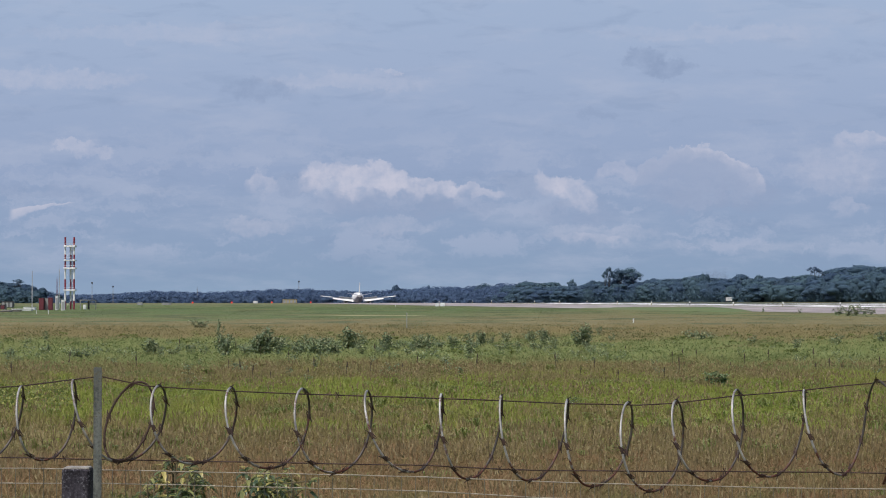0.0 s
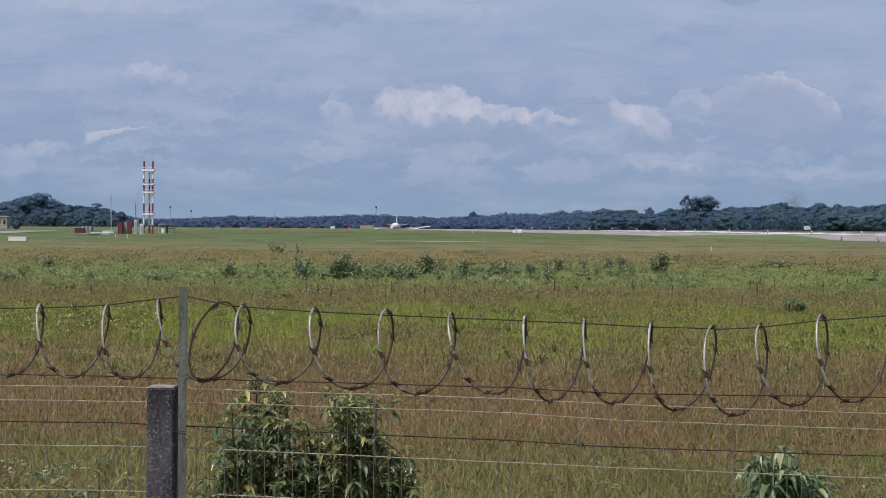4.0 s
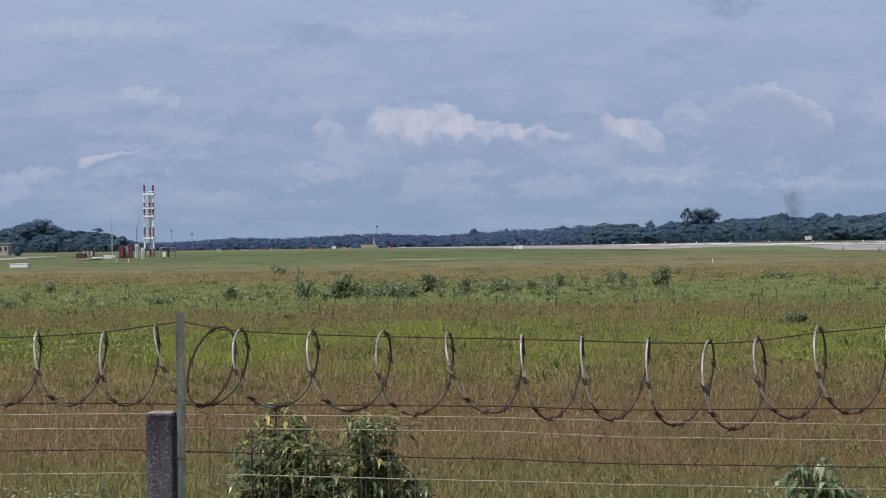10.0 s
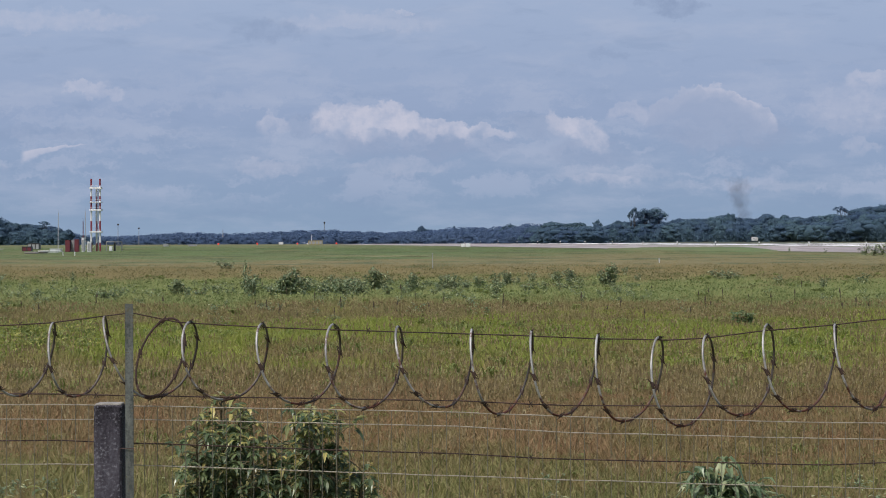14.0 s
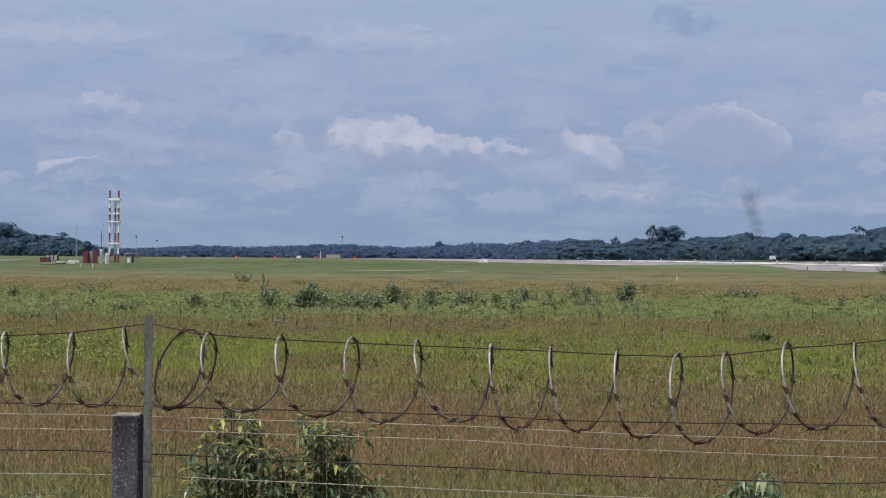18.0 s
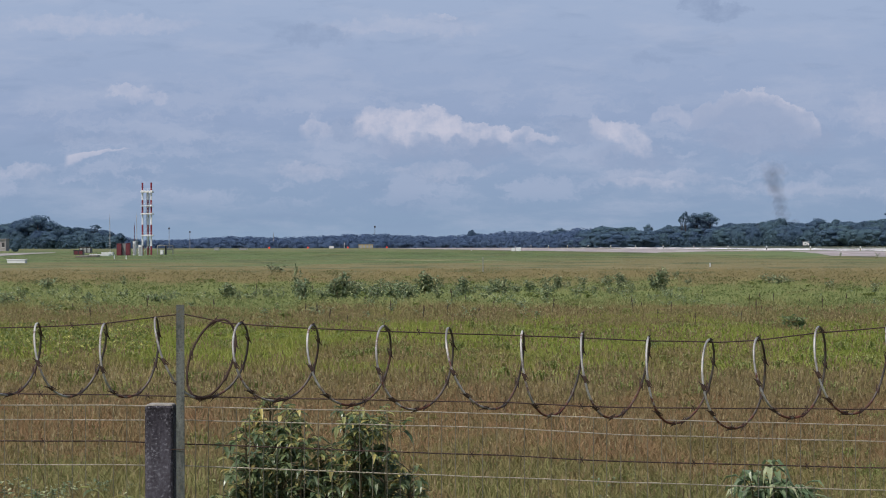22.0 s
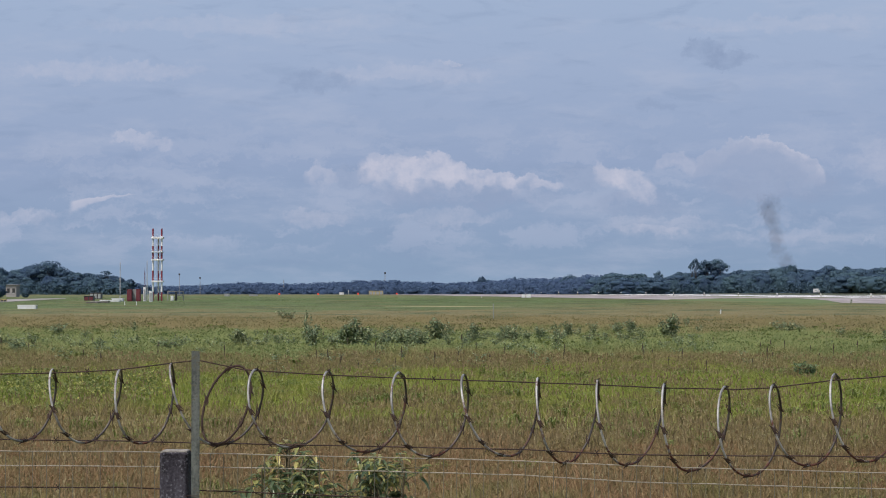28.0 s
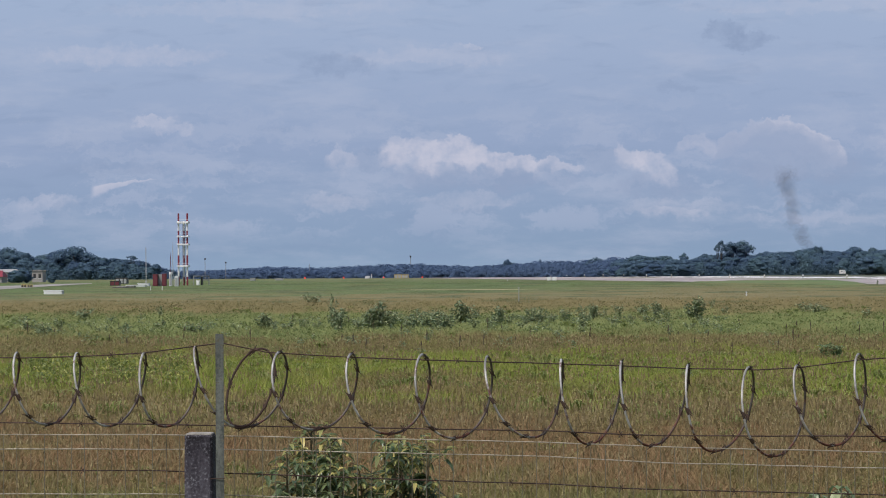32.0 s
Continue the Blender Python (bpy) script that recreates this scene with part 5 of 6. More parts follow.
def build_wires():
    top = empty("barbed_wire", (0, 0, 0))
    for name, pts in (("strand", ((-4.25, 0.015, 1.815), (-3.2, 0.015, 1.775), (-1.971, 0.015, 1.763), (-1.778, 0.015, 1.767), (-1.531, 0.015, 1.78), (-1.344, 0.015, 1.803), (-1.247, 0.015, 1.815),
                                  (-1.08, 0.015, 1.781), (-0.77, 0.015, 1.762), (-0.511, 0.015, 1.750), (-0.006, 0.015, 1.735), (0.452, 0.015, 1.717), (0.705, 0.015, 1.711),
                                  (0.846, 0.015, 1.717), (1.066, 0.015, 1.745), (1.311, 0.015, 1.765), (1.568, 0.015, 1.792), (1.764, 0.015, 1.815), (1.942, 0.015, 1.806), (3.2, 0.015, 1.76), (4.74, 0.015, 1.81))),
                      ("strand", ((-4.25, 0.02, 1.53), (-1.9, 0.02, 1.525), (-1.247, 0.02, 1.514), (-0.06, 0.02, 1.492), (0.34, 0.02, 1.473), (1.296, 0.02, 1.468), (1.764, 0.02, 1.460), (4.74, 0.02, 1.45))),
                      ("strand", ((-4.25, 0.03, 1.35), (-1.515, 0.03, 1.350), (-1.247, 0.03, 1.339), (-0.06, 0.03, 1.297), (0.342, 0.03, 1.276), (1.3, 0.03, 1.253), (1.61, 0.03, 1.266), (1.94, 0.03, 1.268), (4.74, 0.03, 1.26)))):
        ob, fine = sag_wire(name, pts, 0.0026, RUSTY_WIRE, top, seed=len(top.children))
        for k in range(2, len(fine) - 1, 3):
            bm = bmesh.new()
            p = fine[k]
            rod(bm, p + Vector((-0.006, -0.008, -0.011)), p + Vector((0.006, 0.008, 0.011)), 0.0016, seg=5)
            rod(bm, p + Vector((0.007, 0.006, -0.010)), p + Vector((-0.005, -0.006, 0.012)), 0.0016, seg=5)
            part("barb", bm, RUSTY_WIRE, ob)
    tagged(top, "rusty barbed wire strands strung between fence posts", "barbed wire")
    mesh_fence = empty("wire_mesh", (0, 0, 0))
    lines = (((-4.25, 1.487), (-1.515, 1.482), (-1.224, 1.477), (-0.06, 1.452), (0.341, 1.434), (1.297, 1.410), (1.612, 1.407), (1.941, 1.425), (4.74, 1.42)),
             ((-4.25, 1.432), (-1.514, 1.429), (-1.224, 1.428), (-0.06, 1.400), (0.342, 1.377), (1.298, 1.351), (1.612, 1.347), (1.941, 1.361), (4.74, 1.36)),
             ((-4.25, 1.27), (-1.512, 1.265), (-1.223, 1.260), (-0.06, 1.219), (0.345, 1.204), (1.301, 1.175), (1.611, 1.165), (1.94, 1.174), (4.74, 1.17)),
             ((-4.25, 1.107), (-1.509, 1.102), (-1.221, 1.095), (-0.06, 1.052), (0.345, 1.035), (1.301, 1.008), (1.611, 1.0), (1.94, 1.0), (4.74, 1.0)))
    for k, line in enumerate(lines):
        sag_wire("line_wire", [(x, 0.004, z) for x, z in line], 0.0021, WIRE, mesh_fence, seed=20 + k)
    for z in (0.93, 0.77, 0.60, 0.42, 0.22):
        sag_wire("line_wire", [(-4.25, 0.004, z), (-1.25, 0.004, z), (1.7, 0.004, z - 0.07), (4.74, 0.004, z - 0.07)], 0.0021, WIRE, mesh_fence, seed=int(z * 100))
    xs, zs = [p[0] for p in lines[0]], [p[1] for p in lines[0]]
    rnd = random.Random(3)
    base = {}
    for k in range(178):
        x = -4.2 + 0.05 * k
        if min(abs(x + 1.32), abs(x - 1.69)) < 0.07:
            continue
        ztop = float(np.interp(x, xs, zs))
        key = k % 5
        if key not in base:
            bm = bmesh.new()
            tube(bm, [(0, 0, 0)] + [(rnd.uniform(-0.002, 0.002), 0, -0.17 * j) for j in range(1, 8)] + [(0, 0, -1.33)], 0.0012, 4)
            me = bpy.data.meshes.new("stay_wire")
            bm.to_mesh(me), bm.free()
            me.materials.append(STAY)
            base[key] = me
        ob = new("stay_wire", base[key])
        ob.parent = mesh_fence
        ob.location = (x + rnd.uniform(-0.002, 0.002), FENCE_Y, ztop)
    tagged(mesh_fence, "galvanised stock-fence wire mesh with thin upright wires", "wire fence")


build_wires()


def build_coil():
    """A stretched, partly flattened coil of razor tape, loop by loop, with its blades."""
    coil = empty("razor_wire_coil", (0, FENCE_Y, 0))
    rnd = random.Random(41)
    # low point, high point, half width of the loop at the top of each turn
    turns = [((-2.62, 1.53), (-2.50, 1.785), 0.012), ((-2.38, 1.53), (-2.25, 1.785), 0.012), ((-2.13, 1.53), (-2.00, 1.785), 0.011), ((-1.887, 1.520), (-1.778, 1.783), 0.012),
             ((-1.659, 1.514), (-1.531, 1.781), 0.011), ((-1.452, 1.512), (-1.344, 1.803), 0.006), ((-1.170, 1.507), (-1.032, 1.783), 0.027),
             ((-0.904, 1.499), (-0.770, 1.776), 0.020), ((-0.630, 1.483), (-0.511, 1.772), 0.026), ((-0.396, 1.467), (-0.275, 1.764), 0.012), ((-0.106, 1.470), (-0.006, 1.752), 0.005),
             ((0.092, 1.444), (0.211, 1.746), 0.004), ((0.317, 1.438), (0.452, 1.732), 0.005), ((0.542, 1.417), (0.671, 1.722), 0.020), ((0.762, 1.399), (0.846, 1.729), 0.019),
             ((0.979, 1.438), (1.066, 1.768), 0.019), ((1.187, 1.452), (1.311, 1.767), 0.003)]
    ends = [t[0] for t in turns[1:]] + [(1.456, 1.458)]

    def blade(parent, p, way):
        bm = bmesh.new()
        side = Vector((0, 1, 0)).cross(way).normalized()
        loft(bm, [[p + way * f * 0.017 + r * (math.cos(a) * side + 0.6 * math.sin(a) * Vector((0, 1, 0))) for a in (0.4, 1.97, 3.54, 5.11)] for f, r in ((-1, 0.0025), (-0.3, 0.0066), (0.3, 0.0066), (1, 0.0025))])
        for s in (-1, 1):
            rod(bm, p - way * 0.006 + side * 0.003 * s, p - way * 0.020 * s + side * 0.0150 * s, 0.0034, 0.0005, 4)
            rod(bm, p + way * 0.008, p + way * 0.022 * s - side * 0.0135 * s, 0.0034, 0.0005, 4)
        part("blade", bm, RUSTY_WIRE, parent)

    def eased(pts):
        """A smooth bend through a few points."""
        P = [Vector(p) for p in pts]
        P = [2 * P[0] - P[1]] + P + [2 * P[-1] - P[-2]]
        out = []
        for a, b, c, d in zip(P, P[1:], P[2:], P[3:]):
            for k in range(5):
                t = k / 5
                out.append(tuple(0.5 * (2 * b + (c - a) * t + (2 * a - 5 * b + 4 * c - d) * t * t + (3 * b - a - 3 * c + d) * t ** 3)))
        return out + [tuple(P[-2])]

    def strand(pts, every=0.13, start=0.05, material=TAPE, blades=(0.0, 1.0)):
        bm = bmesh.new()
        tube(bm, pts, 0.0042, 6, 0.65)
        ob = part("loop", bm, material, coil, smooth=True)
        run, nxt = 0.0, start
        for k, (a, b) in enumerate(zip(pts, pts[1:])):
            a, b = Vector(a), Vector(b)
            run += (b - a).length
            if run > nxt:
                nxt += every * rnd.uniform(0.8, 1.2)
                if blades[0] <= k / len(pts) <= blades[1]:
                    blade(ob, b, (b - a).normalized())

    def opening(half, pitch):
        k, lo, hi = pitch / (2 * math.pi), pitch / (2 * math.pi), 0.3
        for _ in range(40):
            mid = (lo + hi) / 2
            wide = math.sqrt(mid * mid - k * k) - k * math.acos(k / mid)
            lo, hi = (mid, hi) if wide < half else (lo, mid)
        return lo

    for (lo, hi, half), nxt in zip(turns, ends):
        pts = []
        open_ = opening(half, nxt[0] - lo[0]) + 0.0126 * hi[0]
        for k in range(41):
            s = -math.pi + 2 * math.pi * k / 40
            f = (1 + math.cos(s)) / 2
            x = lo[0] + (nxt[0] - lo[0]) * k / 40 - open_ * math.sin(s) * (1.05 - 0.05 * f) + (hi[0] - (lo[0] + nxt[0]) / 2) * f
            zb = lo[1] + (nxt[1] - lo[1]) * k / 40
            pts.append((x, -0.115 * math.sin(s), zb + (hi[1] - zb) * f ** 1.05))
        # the half climbing behind has shade in its colour, the lighter half comes down in front
        strand(pts[:21], material=SHADED_TAPE)
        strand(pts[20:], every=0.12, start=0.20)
    # the tight turn beside the post, and the loose tail at the far end
    strand([(-1.140 + 0.080 * math.cos(a) + 0.036 * math.sin(a), 0.03 * math.sin(a), 1.652 + 0.143 * math.sin(a)) for a in [radians(-140 + 12.5 * k) for k in range(30)]], material=RUSTY_WIRE)
    strand(eased([(1.456, 0.0, 1.458), (1.50, 0.06, 1.50), (1.538, 0.09, 1.60), (1.555, 0.08, 1.72), (1.568, 0.0, 1.797), (1.590, -0.06, 1.79), (1.622, -0.10, 1.745), (1.634, -0.11, 1.65), (1.622, -0.07, 1.53), (1.597, 0.0, 1.426)]), material=SHADED_TAPE)
    strand(eased([(1.597, 0.0, 1.426), (1.625, -0.02, 1.455), (1.67, -0.03, 1.485), (1.75, -0.05, 1.508), (1.86, -0.03, 1.523), (1.94, 0.0, 1.549), (2.08, 0.05, 1.63), (2.14, 0.03, 1.74), (2.1, -0.05, 1.78), (2.06, -0.09, 1.65), (2.2, -0.05, 1.46)]), every=0.09)
    tagged(coil, "stretched coil of weathered razor wire hung along the fence top", "razor wire")


build_coil()


# ---- airfield equipment ----
def build_tower():
    ob = empty("antenna_tower", at(124, 467))

    def leg(x, y, r):
        bands = ((0, 1.6, RED), (1.6, 3.75, WHITE), (3.75, 5.6, RED), (5.6, 7.7, WHITE), (7.7, 8.95, RED), (8.95, 9.35, WHITE), (9.35, 10.2, RED), (10.2, 12.0, WHITE), (12.0, 13.45, RED))
        for a, b, mat in bands:
            if x == 0 and a > 11:
                continue
            m = bmesh.new()
            rod(m, (x, y, a), (x, y, b), r, seg=8)
            part("mast_section", m, mat, ob)

    for x, y, r in ((-0.82, -0.5, 0.17), (0.82, -0.5, 0.17), (0.0, 0.9, 0.15)):
        leg(x, y, r)
    for z, thick in ((3.6, 0.30), (7.65, 0.30), (9.1, 0.14), (11.75, 0.36)):
        m = bmesh.new()
        box(m, 0, 0, z, 2.15, 2.0, thick)
        box(m, 0, -1.02, z + 0.5, 2.1, 0.04, 0.04)
        part("platform", m, WHITE, ob, bevel=0.02)
    for k in range(6):
        z0, z1 = 0.4 + 1.85 * k, 2.2 + 1.85 * k
        m = bmesh.new()
        rod(m, (-0.8, -0.5, z0), (0.8, -0.5, z1), 0.02, seg=6)
        rod(m, (0.8, -0.5, z0), (0.0, 0.9, z1), 0.02, seg=6)
        part("brace", m, WHITE, ob)
    m = bmesh.new()
    for s in (-1, 1):
        rod(m, (0.3 * s, 1.0, 0), (0.3 * s, 1.0, 11.5), 0.03, seg=5)
    for k in range(28):
        rod(m, (-0.3, 1.0, 0.4 * k + 0.3), (0.3, 1.0, 0.4 * k + 0.3), 0.02, seg=5)
    part("ladder", m, GREY, ob)
    tagged(ob, "red and white banded antenna tower with four platforms", "tower")


build_tower()


def cabinet(u, d, w, h, dp, material, label, category="cabinet", panels=0, roof=None, lift=0.0, panel_mat=None):
    """A small equipment cabin with a lidded roof, plinth and door panels."""
    ob = empty("equipment_cabinet", at(u, d))
    bm = bmesh.new()
    box(bm, 0, 0, lift + h / 2, w, dp, h)
    part("body", bm, material, ob, bevel=min(0.03, h * 0.05))
    bm = bmesh.new()
    box(bm, 0, 0, lift + h + 0.05, w * 1.06, dp * 1.08, 0.1)
    part("lid", bm, roof or material, ob, bevel=0.02)
    for k in range(panels):
        bm = bmesh.new()
        box(bm, (k + 0.5) / panels * w - w / 2, -dp / 2 - 0.02, lift + h * 0.48, w / panels * 0.72, 0.04, h * 0.8)
        part("door", bm, panel_mat or GREY, ob, bevel=0.008)
    if lift:
        for sx in (-1, 1):
            bm = bmesh.new()
            box(bm, sx * w * 0.42, 0, lift / 2, 0.12, dp * 0.7, lift)
            part("leg", bm, DARK, ob)
    return tagged(ob, label, category, "airfield cabinets")


cabinet(74, 440, 0.85, 2.0, 0.9, MAROON, "dark red painted equipment cabinet beside the antenna tower", panels=1, panel_mat=MAROON)
cabinet(82, 441, 0.85, 2.0, 0.9, GREY, "grey equipment cabinet between red ones", panels=2)
cabinet(90, 440, 0.75, 2.1, 0.9, MAROON, "dark red painted equipment cabinet beside the antenna tower", panels=1, panel_mat=MAROON)
cabinet(101, 445, 0.45, 2.4, 0.8, WHITE, "tall white equipment cabinet under the tower", panels=1)
cabinet(112, 430, 0.6, 1.7, 0.9, WHITE, "white equipment cabinet at the tower's foot", panels=1)
cabinet(150, 468, 0.55, 0.8, 0.6, WHITE, "white-faced equipment hut beside the tower", panels=1, panel_mat=WHITE)
cabinet(157, 470, 0.3, 1.5, 0.5, DARK, "narrow dark equipment post")
cabinet(-162, 420, 0.9, 0.42, 0.5, YELLOW, "yellow and black marker board beside the road", "marker board", panels=2, panel_mat=DARK)
cabinet(-151, 425, 0.9, 0.36, 0.5, YELLOW, "yellow and black marker board beside the road", "marker board", panels=2, panel_mat=DARK)
cabinet(40, 420, 3.2, 0.22, 2.0, WHITE, "low pale concrete slab in the grass", "slab")
cabinet(53, 445, 2.0, 0.45, 1.4, WHITE, "low white cover on a plinth", "cover")
cabinet(22, 395, 2.6, 0.16, 2.2, TRACK, "low pale concrete slab in the grass", "slab")
cabinet(9, 380, 1.8, 0.12, 2.0, TRACK, "low pale concrete slab in the grass", "slab")
cabinet(-109, 267, 1.95, 0.33, 1.0, WHITE, "long low white marker box in the grass", "marker box")
cabinet(452, 1010, 1.8, 0.9, 1.2, WHITE, "small white equipment box", panels=1, panel_mat=WHITE)
cabinet(513, 1000, 5.6, 1.5, 2.6, YELLOW, "low yellow equipment cabin by the runway", "cabin", panels=4, roof=YELLOW, panel_mat=GREY)
cabinet(2, 470, 1.8, 0.8, 1.6, DARK, "dull dark equipment box in the grass", panels=2, panel_mat=MAROON)
cabinet(14, 560, 2.6, 1.3, 2.0, DARK, "dark low shed beyond the road", "shed", panels=3)
cabinet(774, 640, 0.9, 0.75, 0.8, WHITE, "small white unit beside the runway", panels=1, panel_mat=WHITE)
cabinet(783, 640, 1.2, 0.85, 0.8, WHITE, "small white unit beside the runway", panels=1, panel_mat=WHITE)
cabinet(1290, 1330, 3.2, 1.9, 2.2, WHITE, "white cabin in front of the wood", "cabin", panels=2, panel_mat=WHITE, lift=0.6)
cabinet(248, 760, 1.6, 0.75, 1.2, GREY, "small pale equipment box in the grass", panels=1)
cabinet(295, 790, 2.6, 0.55, 1.2, GREY, "low dark frame in the grass", panels=2)


def gantry(u, d):
    """An open pipe frame: two posts, a beam and a hung panel."""
    ob = empty("pipe_frame", at(u, d))
    for name, p, q in (("post", (-1.45, 0, 0), (-1.45, 0, 1.75)), ("post", (1.45, 0, 0), (1.45, 0, 1.75)), ("post", (0.2, 0, 0), (0.2, 0, 1.75)), ("beam", (-1.5, 0, 1.72), (1.5, 0, 1.72)), ("beam", (0.2, 0, 1.0), (1.5, 0, 1.0))):
        bm = bmesh.new()
        rod(bm, p, q, 0.09, seg=8)
        part(name, bm, GREY, ob)
    tagged(ob, "open grey pipe frame beside the antenna tower", "frame")


gantry(156, 472)


def lattice_mast(u, d, height, half, material, label, head=False):
    ob = empty("mast", at(u, d))
    ob.location.z = float(ground_z(ob.location.x, ob.location.y))
    n = max(5, int(height / (half * 5)))
    for k, (sx, sy) in enumerate(((-1, -1), (1, -1), (0, 1))):
        bm = bmesh.new()
        rod(bm, (sx * half, sy * half, 0), (sx * half * 0.4, sy * half * 0.4, height), half * 0.16, seg=5)
        part("leg", bm, material, ob)
    for k in range(n):
        bm = bmesh.new()
        z0, z1 = height * k / n, height * (k + 1) / n
        s0, s1 = half * (1 - 0.6 * k / n), half * (1 - 0.6 * (k + 1) / n)
        rod(bm, (-s0, -s0, z0), (s1, -s1, z1), half * 0.1, seg=4)
        rod(bm, (s0, -s0, z0), (0, s1, z1), half * 0.1, seg=4)
        part("brace", bm, material, ob)
    if head:
        bm = bmesh.new()
        box(bm, 0, 0, height - half * 2, half * 3, half * 3, half * 3.2)
        part("antenna_head", bm, DARK, ob, bevel=half * 0.2)
    else:
        bm = bmesh.new()
        rod(bm, (0, 0, height), (0, 0, height * 1.1), half * 0.1, seg=5)
        part("spike", bm, material, ob)
    return tagged(ob, label, "mast", "radio masts")


lattice_mast(57, 600, 8.6, 0.17, PALE, "slim grey lattice radio mast")
lattice_mast(105, 480, 7.6, 0.13, PALE, "thin pale radio pole beside the tower")
lattice_mast(101, 470, 5.6, 0.14, MAROON, "thin dark red radio pole beside the tower")
lattice_mast(163, 2150, 25, 0.42, GREY, "far lattice mast with an antenna head above the low wood", True)
lattice_mast(200, 2200, 22, 0.40, GREY, "far lattice mast with an antenna head above the low wood", True)
lattice_mast(349, 2300, 20, 0.5, GREY, "far lattice mast above the low wood")
lattice_mast(529, 2410, 28.0, 0.5, GREY, "far communications mast above the wood", True)


def small_markers():
    for u, d, h in ((720, 172, 1.05), (1121, 215, 0.33), (700, 640, 0.3), (86, 330, 0.5), (65, 335, 0.5)):
        ob = empty("marker_post", at(u, d))
        bm = bmesh.new()
        rod(bm, (0, 0, -0.05), (0, 0, h), 0.030 if d < 200 else 0.055, 0.026 if d < 200 else 0.055, 8)
        part("pole", bm, GREY if d < 200 else WHITE, ob)
        bm = bmesh.new()
        rod(bm, (0, 0, h), (0, 0, h + 0.05), 0.05 if d < 200 else 0.08, 0.02, 8)
        part("cap", bm, GREY, ob)
        tagged(ob, "slim white marker post in the grass", "post", "marker posts")
    for u, d in ((410, 900), (481, 915), (550, 935), (341, 890)):
        ob = empty("runway_light", at(u, d))
        bm = bmesh.new()
        rod(bm, (0, 0, 0), (0, 0, 0.30), 0.10, seg=8)
        part("stand", bm, YELLOW, ob)
        bm = bmesh.new()
        bmesh.ops.create_uvsphere(bm, u_segments=10, v_segments=6, radius=0.34, matrix=Matrix.Translation((0, 0, 0.55)))
        part("lens", bm, RED_LAMP, ob, "glowing red lens", smooth=True)
        tagged(ob, "red runway end light glowing on a short stand", "light", "runway lights")
    for k in range(22):
        s = 430 + 46 * k
        p = RWY_N * 186 + RWY_U * s
        ob = empty("edge_light", (p.x, p.y, float(ground_z(p.x, p.y))))
        bm = bmesh.new()
        rod(bm, (0, 0, 0), (0, 0, 0.7), 0.10, 0.07, 6)
        part("stand", bm, YELLOW if k % 3 else DARK, ob)
        bm = bmesh.new()
        rod(bm, (0, 0, 0.7), (0, 0, 1.15), 0.20, 0.12, 8)
        part("globe", bm, WHITE, ob)
        tagged(ob, "small white runway edge light on a stand", "light", "runway edge lights")


small_markers()


def house(u, d, w, dp, h, roof_h, wall, roof, label, windows=3):
    ob = empty("building", at(u, d))
    bm = bmesh.new()
    box(bm, 0, 0, h / 2, w, dp, h)
    part("wall", bm, wall, ob)
    bm = bmesh.new()
    e = 0.4
    v = [bm.verts.new(p) for p in ((-w / 2 - e, -dp / 2 - e, h), (w / 2 + e, -dp / 2 - e, h), (w / 2 + e, dp / 2 + e, h), (-w / 2 - e, dp / 2 + e, h), (-w / 2 + e, 0, h + roof_h), (w / 2 - e, 0, h + roof_h))]
    for f in ((0, 1, 5, 4), (1, 2, 5), (2, 3, 4, 5), (3, 0, 4), (3, 2, 1, 0)):
        bm.faces.new([v[i] for i in f])
    part("roof", bm, roof, ob)
    for k in range(windows):
        x = (k + 0.5) / windows * w - w / 2
        bm = bmesh.new()
        box(bm, x, -dp / 2 - 0.03, h * 0.52, min(1.2, w / windows * 0.5), 0.06, h * 0.38)
        win = part("window", bm, DARK, ob)
        bm = bmesh.new()
        box(bm, x, -dp / 2 - 0.06, h * 0.31, min(1.4, w / windows * 0.6), 0.12, 0.08)
        part("sill", bm, WHITE, win)
    tagged(ob, label, "building", "airfield buildings")


house(-228, 700, 9.6, 7, 1.6, 1.8, WALLS, RED, "low building under a bright red roof", 4)
house(-190, 760, 6.0, 6, 3.0, 0.9, WALLS, GREY, "pale plastered low building behind the red roof", 3)
house(-135, 720, 3.0, 5, 3.4, 0.12, WALLS, WALLS, "pale plastered building half hidden by trees", 2)
house(-262, 698, 2.0, 4, 2.4, 1.4, WALLS, GREY, "small grey building with a pointed roof", 1)


